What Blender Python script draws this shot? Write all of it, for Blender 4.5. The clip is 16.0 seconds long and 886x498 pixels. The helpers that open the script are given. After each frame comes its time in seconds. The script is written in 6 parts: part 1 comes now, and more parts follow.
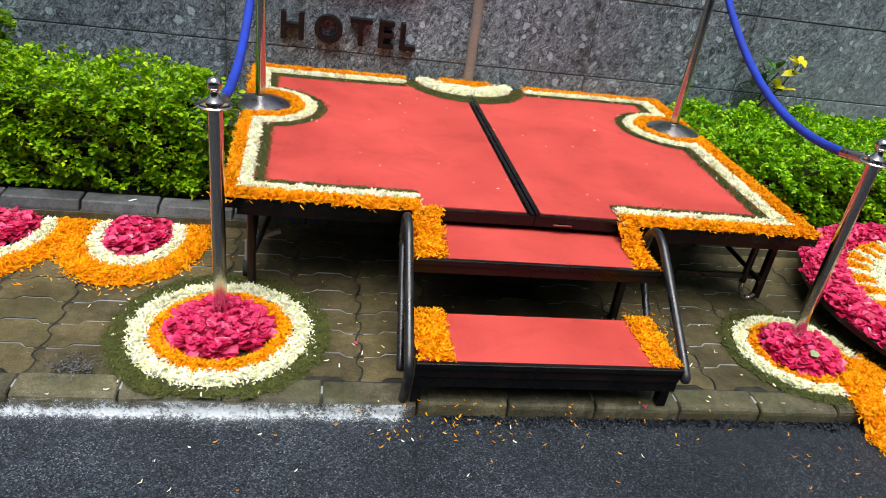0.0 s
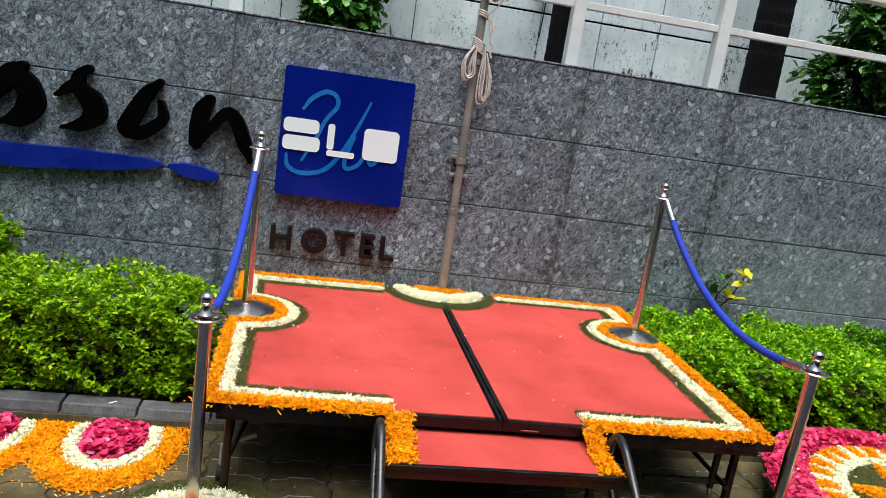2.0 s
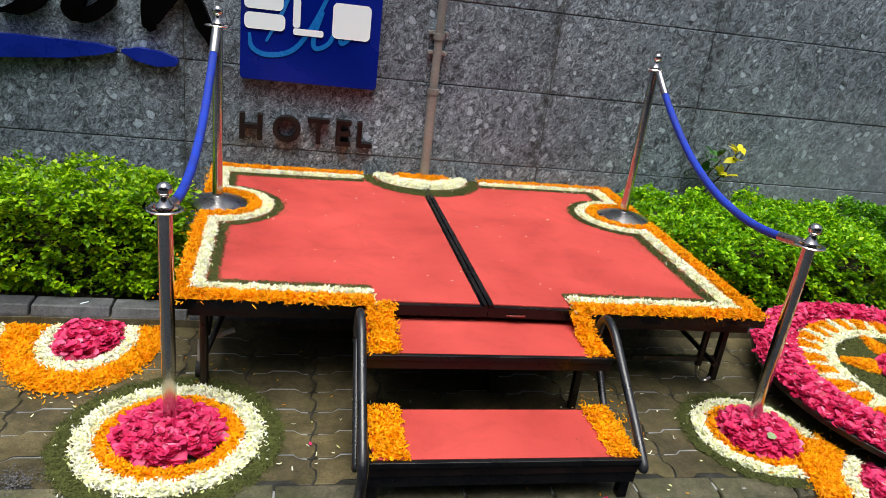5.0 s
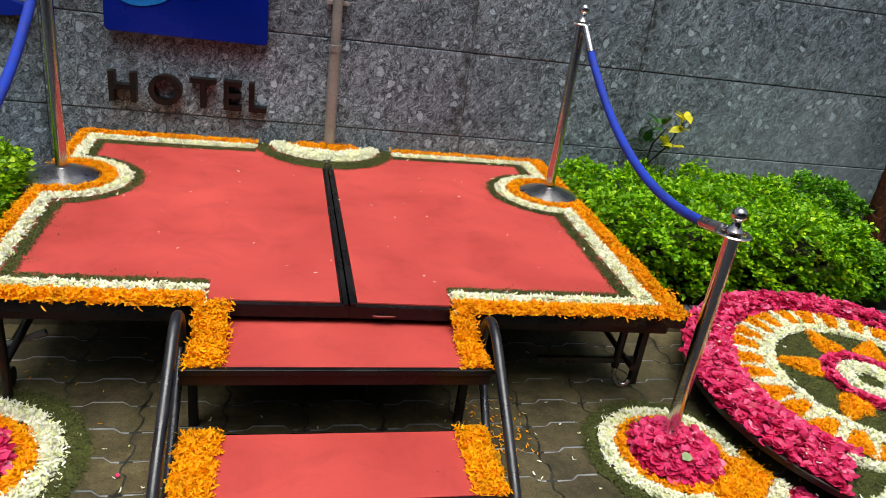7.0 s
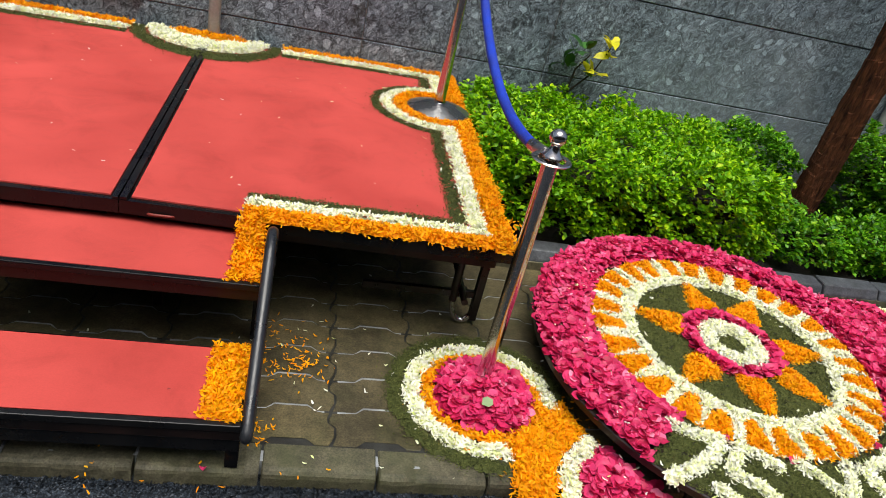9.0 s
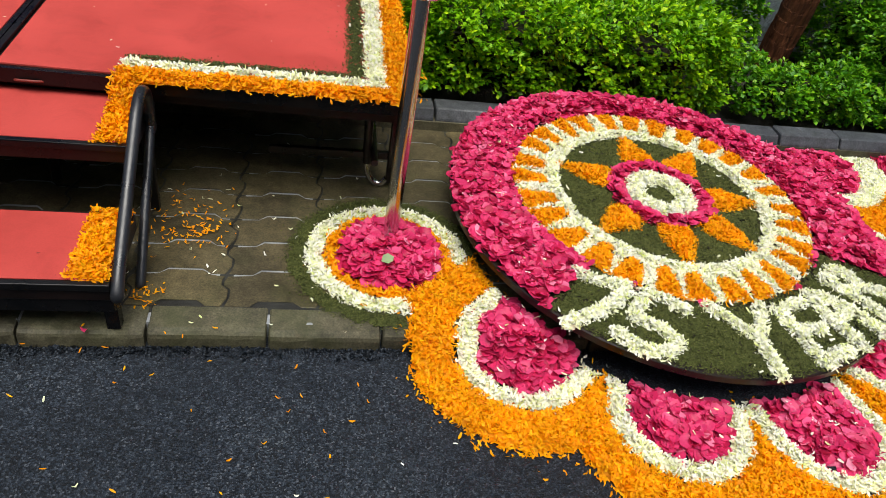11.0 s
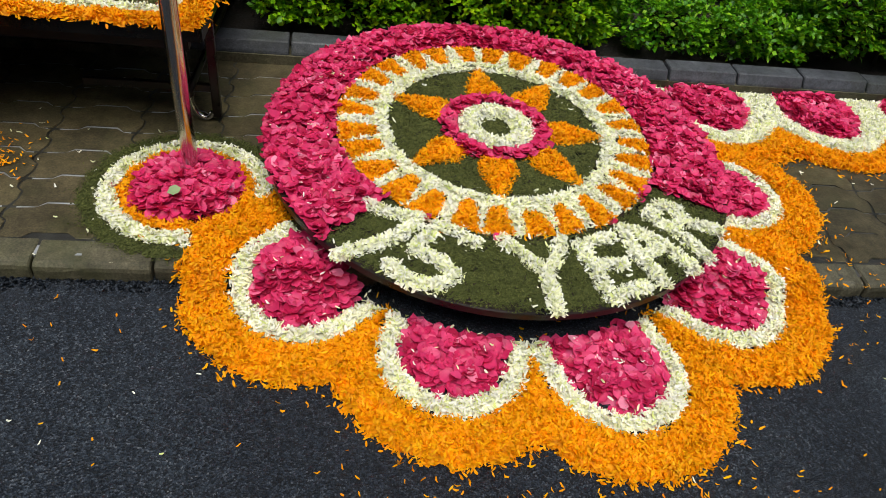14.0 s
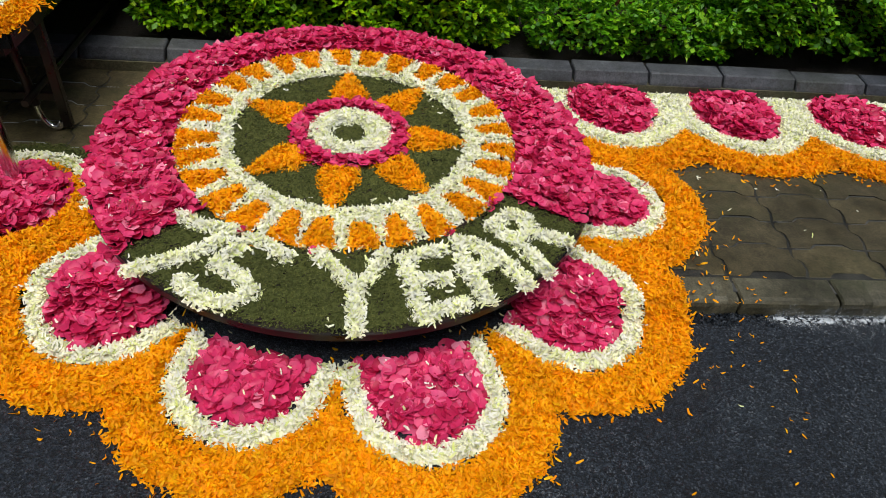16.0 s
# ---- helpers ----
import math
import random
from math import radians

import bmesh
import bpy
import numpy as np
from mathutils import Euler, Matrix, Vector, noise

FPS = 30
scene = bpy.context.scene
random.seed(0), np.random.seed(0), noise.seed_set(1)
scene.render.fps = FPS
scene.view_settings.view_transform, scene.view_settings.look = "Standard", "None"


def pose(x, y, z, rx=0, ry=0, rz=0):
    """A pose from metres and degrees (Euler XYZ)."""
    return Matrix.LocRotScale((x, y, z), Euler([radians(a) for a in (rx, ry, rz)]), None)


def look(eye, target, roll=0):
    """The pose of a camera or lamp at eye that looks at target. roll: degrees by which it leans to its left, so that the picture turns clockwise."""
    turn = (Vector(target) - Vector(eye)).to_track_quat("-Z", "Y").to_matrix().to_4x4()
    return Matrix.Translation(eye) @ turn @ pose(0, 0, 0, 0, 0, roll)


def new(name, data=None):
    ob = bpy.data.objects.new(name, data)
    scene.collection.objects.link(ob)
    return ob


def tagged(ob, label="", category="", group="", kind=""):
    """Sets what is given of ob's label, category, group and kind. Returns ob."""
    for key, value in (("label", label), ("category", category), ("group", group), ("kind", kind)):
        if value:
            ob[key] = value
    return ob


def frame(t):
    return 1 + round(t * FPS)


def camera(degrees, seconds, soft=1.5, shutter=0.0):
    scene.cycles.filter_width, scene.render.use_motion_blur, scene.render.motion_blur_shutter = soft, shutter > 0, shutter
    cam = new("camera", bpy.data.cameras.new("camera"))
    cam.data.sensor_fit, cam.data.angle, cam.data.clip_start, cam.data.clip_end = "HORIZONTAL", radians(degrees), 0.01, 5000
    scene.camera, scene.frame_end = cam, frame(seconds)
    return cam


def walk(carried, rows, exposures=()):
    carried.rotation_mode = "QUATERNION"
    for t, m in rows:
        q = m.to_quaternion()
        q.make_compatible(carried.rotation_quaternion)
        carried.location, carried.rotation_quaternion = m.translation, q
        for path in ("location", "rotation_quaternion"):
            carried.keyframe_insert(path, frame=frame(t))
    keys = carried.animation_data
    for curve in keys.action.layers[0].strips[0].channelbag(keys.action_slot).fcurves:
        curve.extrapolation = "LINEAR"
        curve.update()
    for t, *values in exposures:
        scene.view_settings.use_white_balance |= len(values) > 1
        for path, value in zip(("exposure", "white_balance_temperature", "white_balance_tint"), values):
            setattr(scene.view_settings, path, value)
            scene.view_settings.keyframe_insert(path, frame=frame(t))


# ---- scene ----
cam = camera(65.2, 16.0, soft=0.8)
PATH = [
    (0, (0.322, 0.22, 1.659), (0.652, 1.953, 0.716), 8.3),
    (0.5, (0.332, 0.151, 1.706), (0.597, 1.97, 0.919), 7.2),
    (1, (0.32, 0.139, 1.717), (0.594, 1.982, 0.99), 7.6),
    (1.5, (0.304, 0.081, 1.768), (0.585, 1.992, 1.252), 7.8),
    (2, (0.312, 0.05, 1.786), (0.656, 1.975, 1.367), 8.5),
    (2.5, (0.307, 0.023, 1.807), (0.685, 1.96, 1.488), 7.9),
    (3, (0.303, -0.004, 1.815), (0.673, 1.947, 1.571), 7.5),
    (3.5, (0.323, 0.03, 1.782), (0.692, 1.959, 1.408), 7.3),
    (4, (0.335, 0.077, 1.758), (0.703, 1.972, 1.234), 7.7),
    (4.5, (0.35, 0.125, 1.729), (0.713, 1.988, 1.1), 7.4),
    (5, (0.386, 0.2, 1.708), (0.786, 2.027, 0.998), 7.2),
    (5.2, (0.389, 0.254, 1.703), (0.812, 2.06, 0.956), 7.5),
    (7.3, (1.086, 0.674, 1.644), (1.535, 2.447, 0.835), 8.3),
    (7.5, (1.177, 0.724, 1.651), (1.670, 2.471, 0.811), 10.2),
    (8, (1.319, 0.774, 1.639), (1.867, 2.495, 0.778), 12.8),
    (8.5, (1.514, 0.734, 1.630), (1.887, 2.492, 0.751), 11.5),
    (9, (1.690, 0.708, 1.595), (2.124, 2.402, 0.623), 13.9),
    (9.5, (1.869, 0.724, 1.577), (2.321, 2.331, 0.476), 14.8),
    (9.7, (1.920, 0.721, 1.567), (2.337, 2.316, 0.435), 13.6),
    (11.8, (2.271, 0.613, 1.508), (2.666, 2.076, 0.202), 9.4),
    (12, (2.329, 0.623, 1.510), (2.712, 2.070, 0.183), 8.7),
    (12.5, (2.485, 0.631, 1.512), (2.855, 2.077, 0.180), 8.5),
    (13, (2.585, 0.623, 1.524), (2.978, 2.088, 0.221), 9.6),
    (13.5, (2.758, 0.592, 1.514), (3.097, 2.069, 0.209), 8.4),
    (14, (2.904, 0.557, 1.511), (3.207, 2.020, 0.181), 9.5),
    (14.5, (3.023, 0.587, 1.504), (3.314, 2.066, 0.189), 9.3),
    (15, (3.224, 0.653, 1.498), (3.520, 2.118, 0.168), 10.4),
    (15.5, (3.356, 0.677, 1.486), (3.672, 2.130, 0.148), 10.9),
    (16, (3.572, 0.634, 1.485), (3.770, 2.122, 0.163), 6.5),
]
EXPOSURES = [(0.0, 0.45), (1.5, 0.45), (3.0, 0.68), (4.0, 0.47), (5.0, 0.42), (7.5, 0.2), (9.5, 0.25), (12.0, 0.02), (14.0, -0.11), (16.0, -0.20)]
walk(cam, [(t, look(eye, target, roll)) for t, eye, target, roll in PATH], EXPOSURES)


# ---- light: overcast sky, a wide soft sun from behind the wall's left ----
SUN_EL, SUN_AZ = 74.0, 190.0
world = bpy.data.worlds.new("sky")
scene.world = world
world.use_nodes = True
wn = world.node_tree
sky = wn.nodes.new("ShaderNodeTexSky")
sky.sky_type, sky.sun_disc = "NISHITA", False
sky.sun_elevation, sky.sun_rotation = radians(SUN_EL), radians(SUN_AZ)
sky.air_density, sky.dust_density, sky.ozone_density = 1.0, 6.0, 1.0
wn.nodes["Background"].inputs["Strength"].default_value = 0.10
wn.links.new(sky.outputs["Color"], wn.nodes["Background"].inputs["Color"])
sun = new("sun", bpy.data.lights.new("sun", "SUN"))
sun.data.energy, sun.data.angle, sun.data.color = 2.9, radians(45), (0.965, 0.99, 0.95)
az = radians(SUN_AZ)
sun_dir = Vector((math.sin(az) * math.cos(radians(SUN_EL)), math.cos(az) * math.cos(radians(SUN_EL)), math.sin(radians(SUN_EL))))
sun.matrix_world = look(sun_dir * 30, (0, 0, 0))


# ---- materials ----
def shader(name, colour, rough=0.6, metal=0.0, spec=0.5):
    m = bpy.data.materials.new(name)
    m.use_nodes = True
    b = m.node_tree.nodes["Principled BSDF"]
    b.inputs["Base Color"].default_value = (*colour, 1)
    b.inputs["Roughness"].default_value, b.inputs["Metallic"].default_value = rough, metal
    b.inputs["Specular IOR Level"].default_value = spec
    return m


def node(m, kind, **sets):
    n = m.node_tree.nodes.new(kind)
    for k, v in sets.items():
        n.inputs[k.replace("_", " ")].default_value = v
    return n


def link(m, a, b):
    m.node_tree.links.new(a, b)


def bsdf(m):
    return m.node_tree.nodes["Principled BSDF"]


def coords(m, scale=(1, 1, 1)):
    tc = node(m, "ShaderNodeTexCoord")
    mp = node(m, "ShaderNodeMapping", Scale=scale)
    link(m, tc.outputs["Object"], mp.inputs["Vector"])
    return mp.outputs["Vector"]


def ramp(m, fac, stops):
    r = node(m, "ShaderNodeValToRGB")
    els = r.color_ramp.elements
    while len(els) < len(stops):
        els.new(0.5)
    for e, (p, c) in zip(els, stops):
        e.position, e.color = p, (*c, 1)
    link(m, fac, r.inputs["Fac"])
    return r.outputs["Color"]


def noise_tex(m, vec, scale, detail=4.0, rough=0.55, dist=0.0):
    n = node(m, "ShaderNodeTexNoise", Scale=scale, Detail=detail, Roughness=rough, Distortion=dist)
    link(m, vec, n.inputs["Vector"])
    return n.outputs["Fac"]


def blend(m, fac, a, b, mode="MIX"):
    x = node(m, "ShaderNodeMix")
    x.data_type, x.blend_type = "RGBA", mode
    for sock, v in ((0, fac), (6, a), (7, b)):
        if isinstance(v, (int, float)):
            x.inputs[sock].default_value = v
        elif isinstance(v, tuple):
            x.inputs[sock].default_value = (*v, 1)
        else:
            link(m, v, x.inputs[sock])
    return x.outputs[2]


def bump(m, height, strength, dist=0.01):
    b = node(m, "ShaderNodeBump", Strength=strength, Distance=dist)
    link(m, height, b.inputs["Height"])
    link(m, b.outputs["Normal"], bsdf(m).inputs["Normal"])


def grained(name, dark, light, scale=8.0, fine=60.0, rough=0.6, relief=0.3, metal=0.0, spec=0.5, rough_var=0.15, dist=0.004, mottle=0.14):
    """Two scales of colour variation, with fine relief and uneven gloss."""
    m = shader(name, light, rough, metal, spec)
    v = coords(m)
    a, b = noise_tex(m, v, scale, 5), noise_tex(m, v, fine, 6, 0.7)
    c1 = ramp(m, a, [(0.3, dark), (0.7, light)])
    c2 = ramp(m, b, [(0.3, (1 - mottle * 1.5,) * 3), (0.7, (1 + mottle * 0.8,) * 3)])
    link(m, blend(m, 1.0, c1, c2, "MULTIPLY"), bsdf(m).inputs["Base Color"])
    r = node(m, "ShaderNodeMapRange", From_Min=0.3, From_Max=0.7, To_Min=max(0.02, rough - rough_var), To_Max=min(1, rough + rough_var))
    link(m, a, r.inputs["Value"])
    link(m, r.outputs["Result"], bsdf(m).inputs["Roughness"])
    bump(m, b, relief, dist)
    return m


def per_island(name, stops, rough=0.5, through_light=0.0, spec=0.3, sheen=0.0):
    """One colour for each loose piece, out of a ramp, with a faint mottle."""
    m = shader(name, stops[0][1], rough, 0, spec)
    g = node(m, "ShaderNodeNewGeometry")
    c = ramp(m, g.outputs["Random Per Island"], stops)
    mott = ramp(m, noise_tex(m, coords(m), 18, 3), [(0.3, (0.82, 0.82, 0.82)), (0.7, (1.1, 1.1, 1.1))])
    c = blend(m, 1.0, c, mott, "MULTIPLY")
    link(m, c, bsdf(m).inputs["Base Color"])
    if through_light:
        t = node(m, "ShaderNodeBsdfTranslucent")
        link(m, c, t.inputs["Color"])
        x = node(m, "ShaderNodeMixShader", Fac=through_light)
        link(m, bsdf(m).outputs[0], x.inputs[1])
        link(m, t.outputs[0], x.inputs[2])
        link(m, x.outputs[0], m.node_tree.nodes["Material Output"].inputs["Surface"])
    return m


MARIGOLD = per_island("marigold_petals", [(0.0, (0.84, 0.27, 0.001)), (0.30, (0.91, 0.360, 0.001)), (0.75, (0.93, 0.42, 0.002)), (1.0, (0.95, 0.52, 0.005))], 0.55, 0.25, 0.14)
CREAM = per_island("cream_petals", [(0.0, (0.72, 0.80, 0.26)), (0.16, (0.90, 0.92, 0.56)), (0.5, (0.96, 0.96, 0.78)), (1.0, (0.98, 0.98, 0.92))], 0.5, 0.28, 0.35)
ROSE = per_island("rose_petals", [(0.0, (0.45, 0.010, 0.060)), (0.28, (0.67, 0.028, 0.130)), (0.80, (0.78, 0.054, 0.190)), (0.94, (0.84, 0.11, 0.27)), (1.0, (0.92, 0.32, 0.47))], 0.42, 0.25, 0.3)
MOSS = per_island("green_leaf_powder", [(0.0, (0.034, 0.043, 0.008)), (0.5, (0.064, 0.075, 0.015)), (1.0, (0.10, 0.11, 0.026))], 0.8)
HEDGE_LEAF = per_island("hedge_leaves", [(0.0, (0.08, 0.21, 0.002)), (0.4, (0.19, 0.41, 0.003)), (0.8, (0.34, 0.57, 0.004)), (1.0, (0.54, 0.72, 0.01))], 0.45, 0.35, 0.3)
MID_LEAF = per_island("mid_hedge_leaves", [(0.0, (0.06, 0.21, 0.002)), (0.4, (0.165, 0.42, 0.003)), (0.8, (0.31, 0.60, 0.004)), (1.0, (0.53, 0.76, 0.01))], 0.45, 0.33, 0.3)
DEEP_LEAF = per_island("deep_hedge_leaves", [(0.0, (0.03, 0.14, 0.003)), (0.4, (0.085, 0.29, 0.005)), (0.8, (0.17, 0.43, 0.008)), (1.0, (0.32, 0.56, 0.012))], 0.42, 0.3, 0.35)
DARK_LEAF = per_island("dark_leaves", [(0.0, (0.012, 0.05, 0.01)), (0.5, (0.025, 0.10, 0.018)), (1.0, (0.06, 0.19, 0.03))], 0.35, 0.2, 0.5)
SHRUB_LEAF = per_island("shrub_leaves", [(0.0, (0.010, 0.042, 0.006)), (0.45, (0.028, 0.115, 0.012)), (0.8, (0.060, 0.215, 0.022)), (1.0, (0.15, 0.36, 0.05))], 0.36, 0.2, 0.45)
CLIMB_LEAF = per_island("climber_leaves", [(0.0, (0.018, 0.075, 0.012)), (0.45, (0.055, 0.215, 0.026)), (0.8, (0.11, 0.36, 0.045)), (1.0, (0.26, 0.56, 0.12))], 0.32, 0.25, 0.5)
PALE_LEAF = per_island("pale_leaf", [(0.0, (0.24, 0.34, 0.16)), (1.0, (0.30, 0.40, 0.20))], 0.5, 0.1)
YELLOW_LEAF = per_island("yellow_leaves", [(0.0, (0.55, 0.55, 0.02)), (1.0, (0.85, 0.75, 0.03))], 0.45, 0.3)
# stem brown, taken darker to carry the shade in the hedge gaps
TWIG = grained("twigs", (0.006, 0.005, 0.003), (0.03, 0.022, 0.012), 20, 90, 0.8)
SOIL = grained("soil", (0.008, 0.006, 0.005), (0.03, 0.022, 0.015), 9, 70, 0.85, 1.0, dist=0.02)
BLACK_IRON = grained("black_painted_iron", (0.0025, 0.0025, 0.003), (0.007, 0.0065, 0.007), 7, 60, 0.30, 0.15, spec=0.35)
IRON_TUBE = grained("worn_black_tube", (0.004, 0.005, 0.007), (0.016, 0.018, 0.022), 9, 70, 0.34, 0.25, spec=0.7)
RUST_IRON = grained("brown_black_iron", (0.003, 0.0025, 0.0025), (0.018, 0.008, 0.006), 7, 60, 0.36, 0.15, spec=0.35)
CHROME = shader("polished_steel", (0.56, 0.54, 0.52), 0.17, 1.0)
bump(CHROME, noise_tex(CHROME, coords(CHROME), 40, 2), 0.02, 0.002)
BRUSHED = grained("brushed_steel", (0.36, 0.36, 0.37), (0.5, 0.5, 0.5), 6, 90, 0.28, 0.05, 1.0)
POLE_STEEL = grained("dull_steel", (0.26, 0.255, 0.235), (0.37, 0.36, 0.335), 4, 60, 0.42, 0.1, 0.4)
RED_PAINT = grained("red_brown_paint", (0.10, 0.012, 0.008), (0.22, 0.03, 0.02), 20, 90, 0.45)
RUBBER = grained("black_rubber", (0.010, 0.010, 0.010), (0.02, 0.02, 0.02), 20, 120, 0.7)
VELVET = grained("blue_velvet", (0.002, 0.020, 0.27), (0.003, 0.045, 0.50), 14, 220, 0.75, 0.5)
SIGN_BLUE = grained("blue_sign_face", (0.0015, 0.009, 0.17), (0.002, 0.013, 0.24), 2, 30, 0.22, 0.01, spec=0.35, mottle=0.02)
STROKE_BLUE = grained("blue_metal", (0.002, 0.012, 0.20), (0.003, 0.018, 0.28), 4, 40, 0.35, 0.05, spec=0.3, mottle=0.04)
LIGHT_BLUE = grained("light_blue_film", (0.008, 0.15, 0.50), (0.012, 0.19, 0.60), 4, 40, 0.3, 0.02)
WHITE_FILM = shader("white_film", (0.80, 0.93, 0.97), 0.5, 0.0, 0.2)
BLACK_METAL = grained("black_metal_letters", (0.0004, 0.0004, 0.0004), (0.0010, 0.0010, 0.0010), 6, 60, 0.6, 0.05, spec=0.03)
RUST_LETTER = grained("rusted_dark_letters", (0.003, 0.0025, 0.0025), (0.016, 0.008, 0.006), 14, 70, 0.5, 0.2, spec=0.25)


def rail_material(name, edges):
    """White gloss paint with yellowed runs and small rust spots."""
    m = shader(name, (0.75, 0.76, 0.76), 0.42)
    v = coords(m)
    c = ramp(m, noise_tex(m, v, 4, 5), [(0.3, (0.68, 0.72, 0.71)), (0.7, (0.78, 0.82, 0.82))])
    dirt = ramp(m, noise_tex(m, v, 9, 7, 0.7), [(0.56, (0, 0, 0)), (0.75, (0.55, 0.55, 0.55))])
    c = blend(m, dirt, c, (0.42, 0.38, 0.29))
    spots = ramp(m, noise_tex(m, v, 55, 5, 0.7), [(0.655, (0, 0, 0)), (0.70, (0.9, 0.9, 0.9))])
    c = blend(m, spots, c, (0.16, 0.07, 0.03))
    # rust and black grime gathered along the edges of each bar, or at the ends of a post
    sep = node(m, "ShaderNodeSeparateXYZ")
    link(m, node(m, "ShaderNodeTexCoord").outputs["Generated"], sep.inputs[0])
    edge = ramp(m, sep.outputs[2], [(0.0, (1, 1, 1)), (edges, (0.25, 0.25, 0.25)), (edges * 2, (0, 0, 0)), (1 - edges * 2.4, (0, 0, 0)), (1 - edges, (0.45, 0.45, 0.45)), (1.0, (1, 1, 1))])
    grains = ramp(m, noise_tex(m, v, 34, 8, 0.78), [(0.50, (0, 0, 0)), (0.60, (0.95, 0.95, 0.95))])
    spread = ramp(m, noise_tex(m, v, 2.3, 5, 0.6), [(0.40, (0.25, 0.25, 0.25)), (0.62, (1, 1, 1))])
    worn = blend(m, 1.0, blend(m, 1.0, edge, grains, "MULTIPLY"), spread, "MULTIPLY")
    hue = ramp(m, noise_tex(m, v, 17, 3), [(0.40, (0.10, 0.095, 0.085)), (0.56, (0.24, 0.115, 0.045))])
    c = blend(m, worn, c, hue)
    link(m, c, bsdf(m).inputs["Base Color"])
    bump(m, spots, 0.2, 0.002)
    return m


WHITE_RAIL = rail_material("white_painted_rail", 0.11)
WHITE_POST = rail_material("white_painted_post", 0.008)
CORD = grained("pale_cord", (0.50, 0.47, 0.42), (0.78, 0.75, 0.70), 30, 200, 0.85, 0.6)
SAFFRON = grained("orange_cloth", (0.62, 0.09, 0.02), (0.85, 0.17, 0.04), 12, 140, 0.8, 0.4)
FLAG_GREEN = grained("green_cloth", (0.004, 0.03, 0.014), (0.008, 0.06, 0.024), 12, 140, 0.8, 0.4)
# dark tone of the unseen added wall, so that the chrome reflects less
DULL_WALL = grained("unseen_dark_wall", (0.025, 0.023, 0.02), (0.055, 0.048, 0.04), 0.6, 20, 0.85)
BEIGE = grained("beige_plaster", (0.46, 0.42, 0.35), (0.60, 0.56, 0.48), 2, 30, 0.8)


def joint_material():
    """Joint sand with its wet glint put into a pale tone before the stage, dark further along."""
    m = grained("glinting_joint_sand", (0.13, 0.14, 0.15), (0.38, 0.40, 0.41), 7, 90, 0.45, 0.4)
    sand = bsdf(m).inputs["Base Color"].links[0].from_socket
    sep = node(m, "ShaderNodeSeparateXYZ")
    link(m, coords(m), sep.inputs[0])
    darker_along = node(m, "ShaderNodeMapRange", From_Min=3.2, From_Max=4.6, To_Min=0.0, To_Max=0.88)
    link(m, sep.outputs[0], darker_along.inputs["Value"])
    link(m, blend(m, darker_along.outputs[0], sand, (0.018, 0.018, 0.015)), bsdf(m).inputs["Base Color"])
    return m


JOINT = joint_material()
CRUMB = grained("grey_crumb", (0.05, 0.05, 0.055), (0.17, 0.17, 0.175), 30, 200, 0.8)
JOINT_WET = grained("dark_wet_joint", (0.006, 0.006, 0.005), (0.03, 0.03, 0.024), 9, 80, 0.5, 0.5)


def carpet_material():
    """Coral covering with faint scuffs, damp blotches and a few dark specks."""
    m = grained("red_stage_covering", (0.41, 0.049, 0.041), (0.53, 0.070, 0.059), 2.3, 240, 0.66, 0.2, spec=0.2, dist=0.001, mottle=0.06)
    v = node(m, "ShaderNodeNewGeometry").outputs["Position"]
    c = bsdf(m).inputs["Base Color"].links[0].from_socket
    blotch = ramp(m, noise_tex(m, v, 5.5, 7, 0.7, 0.6), [(0.34, (0.86, 0.84, 0.84)), (0.50, (1, 1, 1)), (0.70, (1.05, 1.06, 1.06))])
    c = blend(m, 1.0, c, blotch, "MULTIPLY")
    speck = ramp(m, noise_tex(m, v, 42, 5, 0.65), [(0.715, (0, 0, 0)), (0.75, (0.7, 0.7, 0.7))])
    c = blend(m, speck, c, (0.10, 0.02, 0.018))
    link(m, c, bsdf(m).inputs["Base Color"])
    return m


CARPET = carpet_material()


BEIGE_GREY = grained("grey_pipe", (0.22, 0.23, 0.22), (0.34, 0.35, 0.34), 5, 60, 0.6, 0.1)


